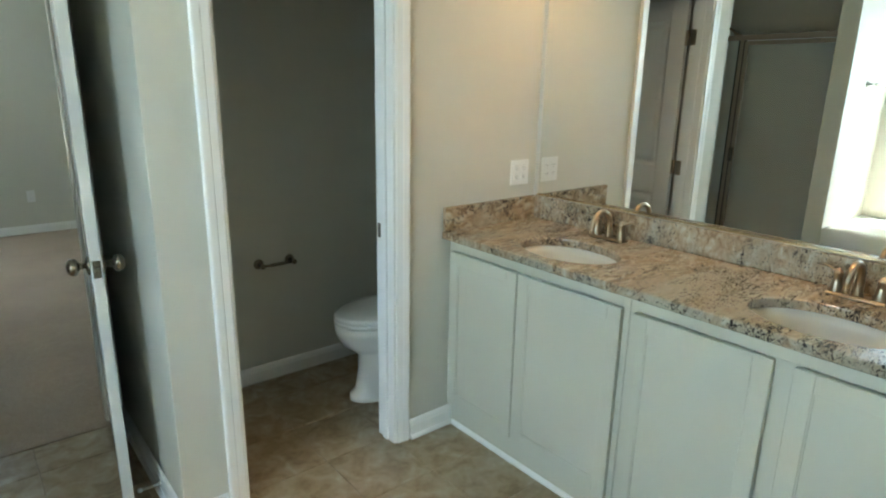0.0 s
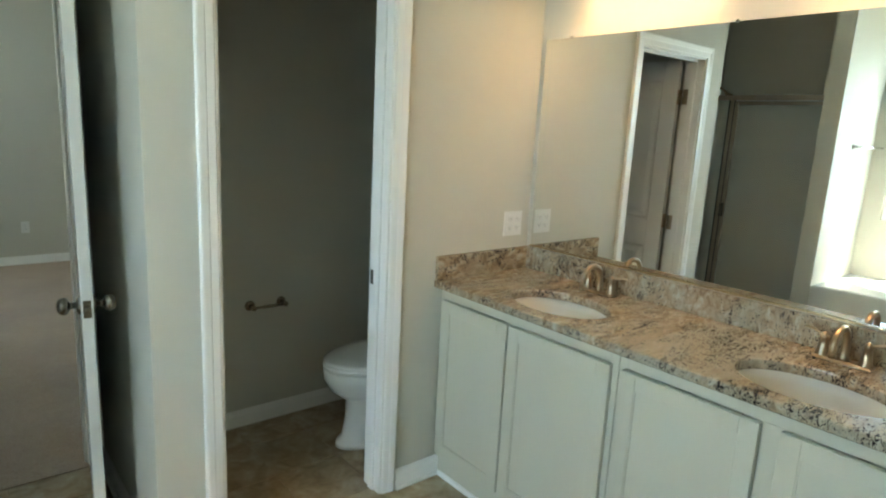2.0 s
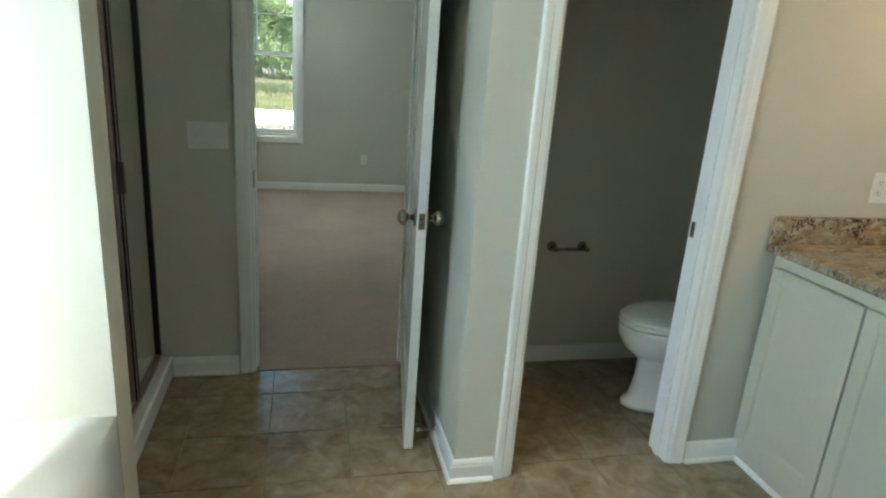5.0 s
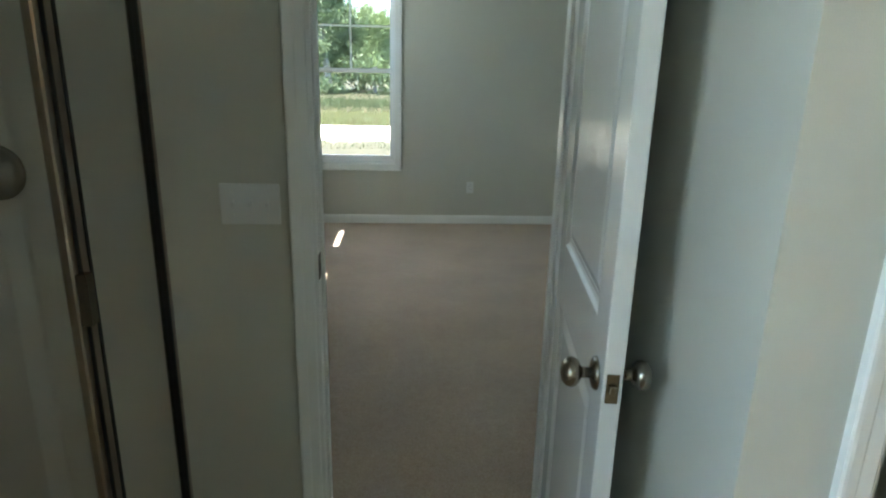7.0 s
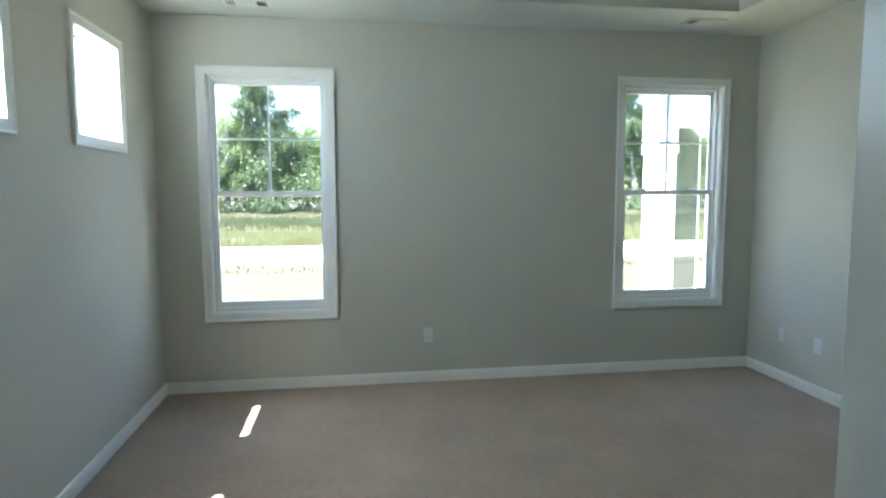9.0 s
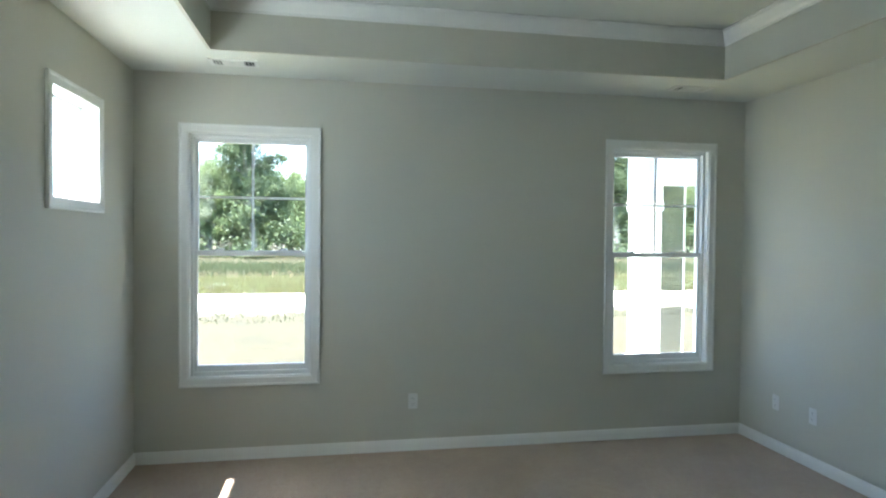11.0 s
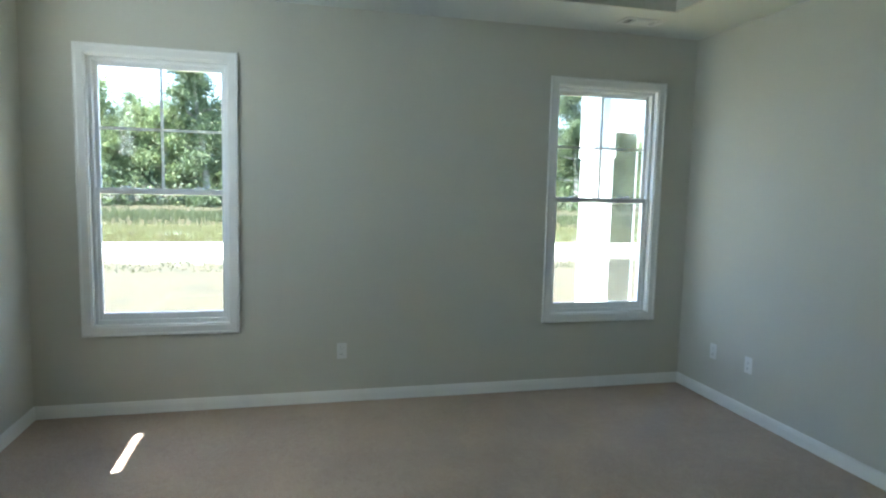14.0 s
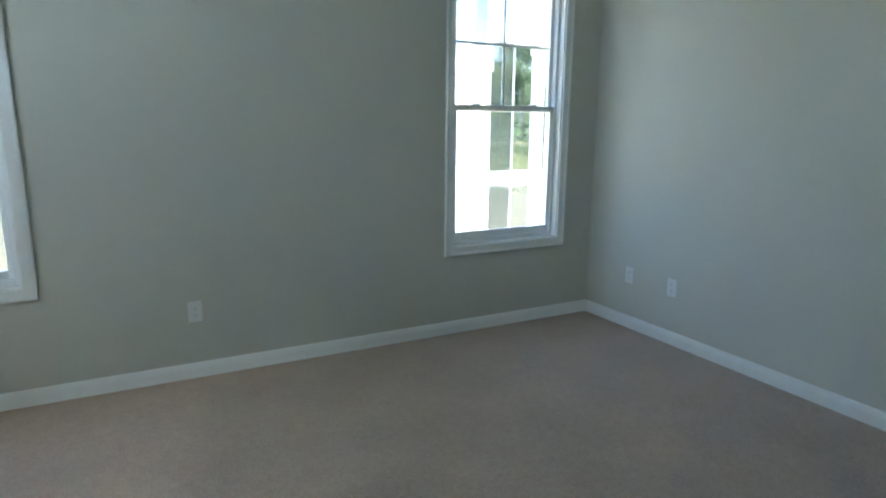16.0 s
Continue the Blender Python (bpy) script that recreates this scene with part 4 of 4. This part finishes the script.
# ---- tub alcove ----
tb = thing("bathtub", "white deck-mounted oval bathtub", "bathtub")
tx0, tx1, ty0, ty1, tz = XW + 0.001, -2.672, -2.35, PY0 - 0.001, 0.565
n = 56
cx, cy, ax, ay = (tx0 + tx1) / 2, (ty0 + ty1) / 2, 0.28, 0.82
rim = []
for k in range(n):
    dx, dy = math.cos(2 * math.pi * k / n) * ax, math.sin(2 * math.pi * k / n) * ay
    t = min((tx1 - cx) / abs(dx) if abs(dx) > 1e-9 else 1e9, (ty1 - cy) / abs(dy) if abs(dy) > 1e-9 else 1e9)
    rim.append((cx + dx * t, cy + dy * t, tz))
for px, py in ((tx0, ty0), (tx0, ty1), (tx1, ty0), (tx1, ty1)):
    k = min(range(n), key=lambda i: (rim[i][0] - px) ** 2 + (rim[i][1] - py) ** 2)
    rim[k] = (px, py, tz)
bm = rings(bmesh.new(), [[(x, y, 0.0) for x, y, _ in rim], rim, oval(cx, cy, ay + 0.05, ax + 0.05, tz, n), oval(cx, cy, ay + 0.045, ax + 0.045, tz + 0.02, n), oval(cx, cy, ay + 0.02, ax + 0.02, tz + 0.025, n), oval(cx, cy, ay, ax, tz + 0.01, n), oval(cx, cy, ay * 0.95, ax * 0.93, tz - 0.2, n), oval(cx, cy, ay * 0.85, ax * 0.8, tz - 0.40, n), oval(cx, cy, ay * 0.4, ax * 0.4, tz - 0.43, n)], cap=False)
part("tub_shell", bm, ACRYL, tb)
setting("wall_tub_end", wall(bmesh.new(), "y", -2.47, -2.352, XW, PX1, -0.1, H + 0.1), WALL, "painted end wall of the tub alcove", "wall")
tw = thing("towel_bar", "chrome towel bar above the bathtub", "towel bar", pose(-3.28, PY0, 1.566))
for x in (-0.22, 0.25):
    pp = part("post", lathe(bmesh.new(), [(0.024, 0), (0.024, 0.004), (0.013, 0.012), (0.010, 0.050), (0.013, 0.056), (0.010, 0.070)], pose(x, 0, 0, 90), 16), CHROME, tw, "", True)
part("bar", tube(bmesh.new(), [(-0.22, -0.058, 0), (0.25, -0.058, 0)], 0.008, 12), CHROME, tw, "", True)


# ---- bedroom ceiling registers ----
def register(x, y):
    rg = thing("ceiling_vent", "white louvred ceiling air register", "air vent", pose(x, y, H), "ceiling vents")
    # a flat dark plate gives the duct's inner shade; no opening is cut
    part("backing", block(-0.128, 0.128, -0.055, 0.055, -0.002, -0.0005), SLOT, rg, "dark plate standing for the shade in the duct")
    part("rim", ring_frame(bmesh.new(), -0.152, 0.152, 0, 0.158, 0.024, 0, 0.008, r=0.002), PLASTIC, rg).matrix_local = pose(0, -0.079, -0.001, -90)
    for side in (-1, 1):
        for k in range(3):
            a = side * (0.070 + 0.020 * k)
            bm = rings(bmesh.new(), [[(a, yy, -0.002), (a + side * 0.006, yy, -0.008), (a + side * 0.0072, yy, -0.007), (a + side * 0.002, yy, -0.002)] for yy in (-0.055, 0.055)], smooth=False)
            part("louvre", bm, PLASTIC, rg)
    part("centre_bar", block(-0.066, 0.066, -0.055, 0.055, -0.011, -0.002, r=0.002), PLASTIC, rg)
    return rg


register(-2.775, 4.905)
register(0.495, 4.910)

# ---- outside: ground, pond, woods ----
def foliage_mat(name, dark, light):
    m = bpy.data.materials.new(name)
    m.use_nodes = True
    n, l = m.node_tree.nodes, m.node_tree.links
    b, out = n["Principled BSDF"], n["Material Output"]
    geo = n.new("ShaderNodeNewGeometry")
    no = n.new("ShaderNodeTexNoise")
    no.inputs["Scale"].default_value = 0.5
    l.new(geo.outputs["Position"], no.inputs["Vector"])
    mx = n.new("ShaderNodeMath")
    mx.operation = "MULTIPLY_ADD"
    l.new(geo.outputs["Random Per Island"], mx.inputs[0])
    mx.inputs[1].default_value = 0.6
    sub = n.new("ShaderNodeMath")
    sub.operation = "MULTIPLY"
    l.new(no.outputs["Fac"], sub.inputs[0])
    sub.inputs[1].default_value = 0.6
    l.new(sub.outputs[0], mx.inputs[2])
    r = ramp_node(n, [(0.15, dark), (0.55, tuple((a + c_) / 2 for a, c_ in zip(dark, light))), (0.95, light)])
    l.new(mx.outputs[0], r.inputs[0])
    l.new(r.outputs[0], b.inputs["Base Color"])
    b.inputs["Roughness"].default_value = 0.55
    tr, mix = n.new("ShaderNodeBsdfTranslucent"), n.new("ShaderNodeMixShader")
    l.new(r.outputs[0], tr.inputs["Color"])
    mix.inputs[0].default_value = 0.4
    l.new(b.outputs[0], mix.inputs[1])
    l.new(tr.outputs[0], mix.inputs[2])
    l.new(mix.outputs[0], out.inputs["Surface"])
    return m


LEAF = foliage_mat("leaves", (0.026, 0.046, 0.021), (0.12, 0.16, 0.07))
LEAF2 = foliage_mat("leaves_light", (0.045, 0.075, 0.030), (0.20, 0.25, 0.10))
REED = foliage_mat("reeds", (0.030, 0.045, 0.018), (0.12, 0.135, 0.055))
BARK = mat("bark", (0.30, 0.28, 0.26), 0.9, vary=0.3, scale=6, bump=0.6, bump_scale=25)


def ground_mat():
    m = bpy.data.materials.new("lawn_and_bank")
    m.use_nodes = True
    n, l = m.node_tree.nodes, m.node_tree.links
    b = n["Principled BSDF"]
    geo, sep = n.new("ShaderNodeNewGeometry"), n.new("ShaderNodeSeparateXYZ")
    l.new(geo.outputs["Position"], sep.inputs[0])
    a1, a2, a3 = (n.new("ShaderNodeTexNoise") for _ in range(3))
    for a, s in ((a1, 0.35), (a2, 3.0), (a3, 30.0)):
        a.inputs["Scale"].default_value, a.inputs["Detail"].default_value = s, 6
        l.new(geo.outputs["Position"], a.inputs["Vector"])
    grass = ramp_node(n, [(0.3, (0.022, 0.018, 0.0055)), (0.5, (0.033, 0.026, 0.0085)), (0.7, (0.044, 0.034, 0.0125))])
    l.new(a2.outputs["Fac"], grass.inputs[0])
    sand = ramp_node(n, [(0.3, (0.42, 0.37, 0.28)), (0.7, (0.62, 0.57, 0.47))])
    l.new(a3.outputs["Fac"], sand.inputs[0])
    # a bare strip of earth along the near bank, its edge broken by tufts
    wob = n.new("ShaderNodeMath")
    wob.operation = "MULTIPLY_ADD"
    l.new(a2.outputs["Fac"], wob.inputs[0])
    wob.inputs[1].default_value = 4.0
    l.new(sep.outputs["Y"], wob.inputs[2])
    strip = ramp_node(n, [(0.0, (0, 0, 0)), (0.200, (0, 0, 0)), (0.212, (1, 1, 1)), (0.29, (1, 1, 1)), (0.32, (0, 0, 0))])
    div = n.new("ShaderNodeMath")
    div.operation = "DIVIDE"
    l.new(wob.outputs[0], div.inputs[0])
    div.inputs[1].default_value = 100.0
    l.new(div.outputs[0], strip.inputs[0])
    mix = n.new("ShaderNodeMix")
    mix.data_type = "RGBA"
    l.new(strip.outputs[0], mix.inputs["Factor"])
    l.new(grass.outputs[0], mix.inputs["A"])
    l.new(sand.outputs[0], mix.inputs["B"])
    # unseen yellow ground added close to the house to bounce warm light indoors
    ax, ay, bounce_apron, bounce_mix = n.new("ShaderNodeMath"), n.new("ShaderNodeMath"), n.new("ShaderNodeMath"), n.new("ShaderNodeMix")
    ax.operation, ay.operation, bounce_apron.operation = "GREATER_THAN", "LESS_THAN", "MULTIPLY"
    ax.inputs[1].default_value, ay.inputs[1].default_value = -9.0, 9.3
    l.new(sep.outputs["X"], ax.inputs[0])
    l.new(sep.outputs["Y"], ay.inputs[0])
    l.new(ax.outputs[0], bounce_apron.inputs[0])
    l.new(ay.outputs[0], bounce_apron.inputs[1])
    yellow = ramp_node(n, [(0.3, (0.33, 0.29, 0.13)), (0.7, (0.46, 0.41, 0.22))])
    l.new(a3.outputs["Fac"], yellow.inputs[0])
    bounce_mix.data_type = "RGBA"
    l.new(bounce_apron.outputs[0], bounce_mix.inputs["Factor"])
    l.new(mix.outputs["Result"], bounce_mix.inputs["A"])
    l.new(yellow.outputs[0], bounce_mix.inputs["B"])
    l.new(bounce_mix.outputs["Result"], b.inputs["Base Color"])
    b.inputs["Roughness"].default_value = 0.95
    bp = n.new("ShaderNodeBump")
    bp.inputs["Strength"].default_value, bp.inputs["Distance"].default_value = 0.6, 0.03
    l.new(a3.outputs["Fac"], bp.inputs["Height"])
    l.new(bp.outputs[0], b.inputs["Normal"])
    return m


def ground_z(x, y):
    """Lawn by the house, a dip for the pond, a low far bank."""
    z = -0.45 - 0.15 * min(1.0, max(0.0, (y - 8) / 12))
    near, far = min(1.0, max(0.0, (y - 24.5) / 1.5)), min(1.0, max(0.0, (y - 34.5) / 2.0))
    z -= 0.7 * (near - far)
    z += 0.55 * min(1.0, max(0.0, (y - 36) / 8))
    return z + 0.04 * noise.noise(Vector((x * 0.15, y * 0.3, 0.0)))


xs = sorted({*range(-60, 61, 3), -2500, -900, -300, -120, 120, 300, 900, 2500})
ys = sorted({*range(-60, 12, 6), *[12 + k for k in range(0, 44)], 60, 70, 90, 150, 400, 1000, 2500, -150, -600, -2500})
verts = [(x, y, ground_z(x, y)) for y in ys for x in xs]
faces = [(j * len(xs) + i, j * len(xs) + i + 1, (j + 1) * len(xs) + i + 1, (j + 1) * len(xs) + i) for j in range(len(ys) - 1) for i in range(len(xs) - 1)]
me = bpy.data.meshes.new("ground")
me.from_pydata(verts, [], faces)
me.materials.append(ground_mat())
for p in me.polygons:
    p.use_smooth = True
tagged(new("ground", me), "dry pale lawn and bare bank running down to a pond", "ground", kind="structure")

WATER = bpy.data.materials.new("pond_water")
WATER.use_nodes = True
wb = WATER.node_tree.nodes["Principled BSDF"]
wb.inputs["Base Color"].default_value = (0.07, 0.066, 0.03, 1)
wb.inputs["Roughness"].default_value = 0.04
wno, wbp = WATER.node_tree.nodes.new("ShaderNodeTexNoise"), WATER.node_tree.nodes.new("ShaderNodeBump")
wno.inputs["Scale"].default_value = 1.2
wbp.inputs["Strength"].default_value, wbp.inputs["Distance"].default_value = 0.06, 0.05
WATER.node_tree.links.new(wno.outputs["Fac"], wbp.inputs["Height"])
WATER.node_tree.links.new(wbp.outputs[0], wb.inputs["Normal"])
setting("water", block(-70, 70, 24.0, 37.0, -1.25, -0.72), WATER, "still green pond reflecting the far trees", "pond")


def leaf_cloud(centres, count, size, rng, squash=0.8):
    """Small leaf sprays scattered round clump centres (x, y, z, radius); one mesh of loose folded leaves."""
    cs = np.array(centres)
    pick = rng.integers(0, len(cs), count)
    d = rng.normal(size=(count, 3))
    d /= np.linalg.norm(d, axis=1)[:, None]
    rad = cs[pick, 3] * rng.uniform(0.1, 1.9, count)
    c0 = cs[pick, :3] + d * rad[:, None] * np.array([1, 1, squash])
    u = rng.normal(size=(count, 3))
    u /= np.linalg.norm(u, axis=1)[:, None]
    v = np.cross(u, rng.normal(size=(count, 3)))
    v /= np.linalg.norm(v, axis=1)[:, None]
    w = np.cross(u, v)
    s = size * rng.uniform(0.5, 1.3, count)[:, None]
    quads = np.stack([c0 - u * s, c0 - v * s * 0.55 + w * s * 0.2, c0 + u * s, c0 + v * s * 0.55 + w * s * 0.2], 1).reshape(-1, 3)
    return quads.tolist(), [(4 * i, 4 * i + 1, 4 * i + 2, 4 * i + 3) for i in range(count)]


def cloud_mesh(name, cloud, material):
    me = bpy.data.meshes.new(name)
    me.from_pydata(cloud[0], [], cloud[1])
    me.materials.append(material)
    return me


def tree(height, spread, bole, seed, material, label, leaves=3600, size=0.26):
    """A tree at the origin: a tapered, forking trunk with limbs, and a ragged crown of leaf sprays."""
    rng = np.random.default_rng(seed)
    tr = thing("tree", label, "tree", group="trees behind the pond")
    bm = bmesh.new()
    centres = []
    lean = rng.normal(0, 0.03, 2)
    axis = [(lean[0] * z + 0.12 * math.sin(z * 0.7 + seed), lean[1] * z, z) for z in np.linspace(0, height * 0.86, 9)]
    r0 = height * 0.022
    tube(bm, axis, [r0 * 1.35] + [r0 * (1 - 0.85 * k / 8) for k in range(1, 9)], 9)
    for k in range(13):
        f = bole + (0.97 - bole) * (k + 0.5) / 13
        z = f * height * 0.86
        base = Vector((lean[0] * z, lean[1] * z, z))
        a = k * 2.4 + rng.uniform(-0.4, 0.4)
        reach = spread * (1.05 - 0.75 * (f - bole) / (1 - bole)) * rng.uniform(0.6, 1.1)
        tip = base + Vector((math.cos(a) * reach, math.sin(a) * reach, reach * rng.uniform(0.25, 0.7)))
        midp = base.lerp(tip, 0.5) + Vector((0, 0, -0.08 * reach))
        tube(bm, [base, midp, tip], [r0 * 0.40, r0 * 0.26, r0 * 0.08], 6)
        for q in (0.25, 0.5, 0.75, 0.95, 1.1):
            p = base.lerp(tip, q)
            centres.append((p.x + rng.normal(0, 0.25), p.y + rng.normal(0, 0.25), p.z + rng.normal(0, 0.3), rng.uniform(0.40, 0.95) * spread * 0.34))
    centres.append((axis[-1][0], axis[-1][1], height * 0.93, spread * 0.35))
    part("trunk", bm, BARK, tr, "", True)
    crown = new("crown", cloud_mesh("crown", leaf_cloud(centres, leaves, size, rng), material))
    crown.parent = tr
    return tr


kinds = [tree(13.0, 3.0, 0.20, 3, LEAF, "tall broadleaf tree in full summer leaf beyond the pond", 32000, 0.09),
         tree(9.5, 2.6, 0.16, 8, LEAF2, "light green broadleaf tree beyond the pond", 20000, 0.10),
         tree(8.0, 2.4, 0.10, 14, LEAF2, "low leafy tree on the far bank", 19000, 0.10),
         tree(11.0, 2.2, 0.30, 21, LEAF, "slim dark tree with a bare lower trunk", 8000, 0.105)]
spots = []
rng = np.random.default_rng(5)
for k in range(46):
    x = -62 + k * 2.9 + rng.uniform(-0.9, 0.9)
    spots.append((x, 50 + rng.uniform(-1.5, 3.0) + 0.02 * abs(x), [1, 2, 1, 1, 2, 1][k % 6], rng.uniform(0.70, 0.90)))
    spots.append((x + 1.4, 57 + rng.uniform(-1.5, 3.0), [1, 2, 2, 1][k % 4], rng.uniform(0.80, 1.0)))
spots += [(-8.0, 47.5, 0, 1.0), (21.5, 49.0, 0, 0.95), (26.0, 50.0, 3, 0.95), (31.0, 48.5, 0, 0.92), (41.0, 49.0, 0, 0.9), (-10.9, 46.5, 1, 0.80), (-12.9, 47.0, 1, 0.86), (-4.4, 47.0, 2, 0.74), (-15.4, 47.5, 1, 0.95)]
used = set()
for x, y, kd, s in spots:
    m = Matrix.LocRotScale((x, y, ground_z(x, y) - 0.03), Euler((0, 0, rng.uniform(0, 6.28))), None)
    if kd not in used:
        used.add(kd)
        kinds[kd].matrix_world = m
        continue
    c2 = copy_thing(kinds[kd], m)
    c2.scale = (s * rng.uniform(0.9, 1.15), s * rng.uniform(0.9, 1.15), s)

# undergrowth at the foot of the woods, and reeds on the far bank
centres = [(x, 44.5 + rng.uniform(-1.5, 8), rng.uniform(-0.2, 2.2), rng.uniform(0.5, 1.3)) for x in np.arange(-62, 70, 0.30)]
tagged(new("undergrowth", cloud_mesh("undergrowth", leaf_cloud(centres, 90000, 0.12, rng), LEAF)), "dense leafy undergrowth along the wood's edge", "undergrowth", kind="stuff")


def blades(count, x0, x1, y0, y1, h0, h1, seed):
    g = np.random.default_rng(seed)
    vs, fs = [], []
    for k in range(count):
        x, y = g.uniform(x0, x1), y0 + (y1 - y0) * g.uniform(0, 1)
        h, wd, a = g.uniform(h0, h1), g.uniform(0.010, 0.028), g.uniform(0, 6.28)
        z = ground_z(x, y) - 0.02
        dx, dy = math.cos(a) * wd, math.sin(a) * wd
        lx, ly = g.normal(0, 0.18) * h, g.normal(0, 0.18) * h
        i = len(vs)
        vs += [(x - dx, y - dy, z), (x + dx, y + dy, z), (x + lx + dx * 0.2, y + ly, z + h)]
        fs.append((i, i + 1, i + 2))
    return vs, fs


tagged(new("reeds", cloud_mesh("reeds", blades(42000, -40, 46, 35.6, 40.0, 0.15, 0.50, 4), REED)), "tall sunlit reeds and grass on the far bank", "reeds", kind="stuff")
tagged(new("meadow_grass", cloud_mesh("meadow_grass", blades(20000, -40, 46, 39.5, 50, 0.10, 0.28, 6), REED)), "rough grass in front of the woods", "grass", kind="stuff")
tagged(new("bank_tufts", cloud_mesh("bank_tufts", blades(7000, -16, 22, 16.0, 18.5, 0.03, 0.10, 7), REED)), "dry grass tufts along the bare bank", "grass", kind="stuff")

# ---- outside: the house's own porch, seen through the second window ----
po = thing("porch", "white-trimmed covered porch with blue-grey lap siding", "porch", pose(1.78, 0, -0.45))
PYN = 8.35
part("porch_slab", block(-0.10, 3.75, YN + T + 0.002, PYN + 0.1, 0.0, 0.32), CONCRETE, po)


def column(x, y, wx, wy, top=2.70):
    cl = part("column", block(x, x + wx, y, y + wy, 0.32, top, r=0.004, seg=1), PORCHW, po)
    part("column_base", block(x - 0.02, x + wx + 0.02, y - 0.02, y + wy + 0.02, 0.32, 0.50, r=0.006, seg=1), PORCHW, cl)
    part("column_cap", block(x - 0.02, x + wx + 0.02, y - 0.02, y + wy + 0.02, top - 0.12, top, r=0.006, seg=1), PORCHW, cl)


column(0.0, PYN - 0.35, 0.28, 0.35, 2.54)
part("corner_wall", block(0.0, 0.28, PYN - 0.35, PYN, 2.54, 3.90), SIDING, po, "blue-grey sided wall above the corner column")
for y in (PYN - 0.352, PYN - 0.048):
    part("corner_board", block(-0.022, 0.0, y, y + 0.05, 2.54, 3.90, r=0.002, seg=1), PORCHW, po)
part("corner_board", block(0.0, 0.05, PYN - 0.372, PYN - 0.350, 2.54, 3.90, r=0.002, seg=1), PORCHW, po)
part("corner_board", block(0.20, 0.28, PYN - 0.372, PYN - 0.350, 2.54, 3.90, r=0.002, seg=1), PORCHW, po)
column(1.03, PYN - 0.22, 0.12, 0.12, 2.78)
column(3.40, PYN - 0.30, 0.25, 0.30, 2.78)
for a in ((0.18, 0.42, YN + T + 0.005, PYN - 0.375), (0.281, 3.67, PYN - 0.30, PYN)):
    part("beam", block(*a, 2.78, 2.98, r=0.003, seg=1), PORCHW, po)
part("porch_ceiling", block(0.28, 3.67, YN + T + 0.005, PYN - 0.30, 3.10, 3.14), PORCHW, po)
for k in range(8):
    z = 2.985 + 0.115 * k
    part("siding_board", rings(bmesh.new(), [[(0.20, y, z), (0.20, y, z + 0.13), (0.194, y, z + 0.13), (0.180, y, z)] for y in (YN + T + 0.01, PYN - 0.375)], smooth=False), SIDING, po)
part("gable_wall", block(0.202, 0.25, YN + T + 0.01, PYN - 0.375, 2.98, 3.90), SIDING, po)
part("roof", rings(bmesh.new(), [[(-0.45, y, 3.86), (1.9, y, 4.75), (1.9, y, 4.87), (-0.45, y, 3.98)] for y in (YN - 0.2, PYN + 0.35)], smooth=False), ROOF, po)
part("roof", rings(bmesh.new(), [[(4.25, y, 3.86), (4.25, y, 3.98), (1.9, y, 4.87), (1.9, y, 4.75)] for y in (YN - 0.2, PYN + 0.35)], smooth=False), ROOF, po)
part("gable_end", rings(bmesh.new(), [[(0.0, y, 3.18), (3.67, y, 3.18), (3.67, y, 3.9), (1.9, y, 4.70), (0.0, y, 3.9)] for y in (PYN - 0.08, PYN - 0.02)], smooth=False), SIDING, po)
part("fascia", block(-0.47, -0.44, YN - 0.2, PYN + 0.35, 3.82, 4.0), PORCHW, po)
bm = ring_frame(bmesh.new(), 0.285, 0.70, 0.32, 2.78, 0.022, PYN - 0.215, PYN - 0.19)
sc = part("screen_panel", bm, PORCHW, po, "white-framed insect screen panel")
part("mesh", block(0.307, 0.678, PYN - 0.204, PYN - 0.202, 0.342, 2.758), SCREEN, sc, "grey insect mesh")
setting("house_wall", block(XE + T, 5.6, YN, YN + T, -0.46, 3.24), SIDING, "blue-grey sided house wall at the back of the porch", "house wall")
setting("house_roof", block(XW - 0.5, XE + 5.0, YEND - 0.4, YN + 0.02, H + 0.52, H + 0.62), ROOF, "dark roof deck closing the house above", "roof")
setting("foundation", block(XW - T, XE + T, YEND - 0.12, YN + T, -0.6, -0.31), CONCRETE, "concrete foundation under the house", "foundation")

# ---- bathroom floor tiles ----
TP = 0.312
tm = bpy.data.meshes.new("tile")
bm = block(-TP / 2 + 0.0016, TP / 2 - 0.0016, -TP / 2 + 0.0016, TP / 2 - 0.0016, -0.0075, 0.0)
bmesh.ops.bevel(bm, geom=[e for e in bm.edges if all(v.co.z > -0.001 for v in e.verts)], offset=0.0018, segments=1, affect="EDGES")
bm.to_mesh(tm)
bm.free()
tm.materials.append(TILE)
rng = random.Random(9)
for i in range(-2, 9):
    for j in range(-12, 1):
        x, y = -2.352 + TP * (i + 0.5), 0.685 + TP * (j + 0.5)
        if y - TP / 2 < YEND or x + TP / 2 > 0.1 or (x > VX + 0.16 and y < -0.10):
            continue
        ob = new("tile", tm)
        ob.parent = floor
        ob.matrix_world = pose(x, y, rng.uniform(-0.0005, 0.0005), rng.uniform(-0.06, 0.06), rng.uniform(-0.06, 0.06), 180 * rng.randrange(2))
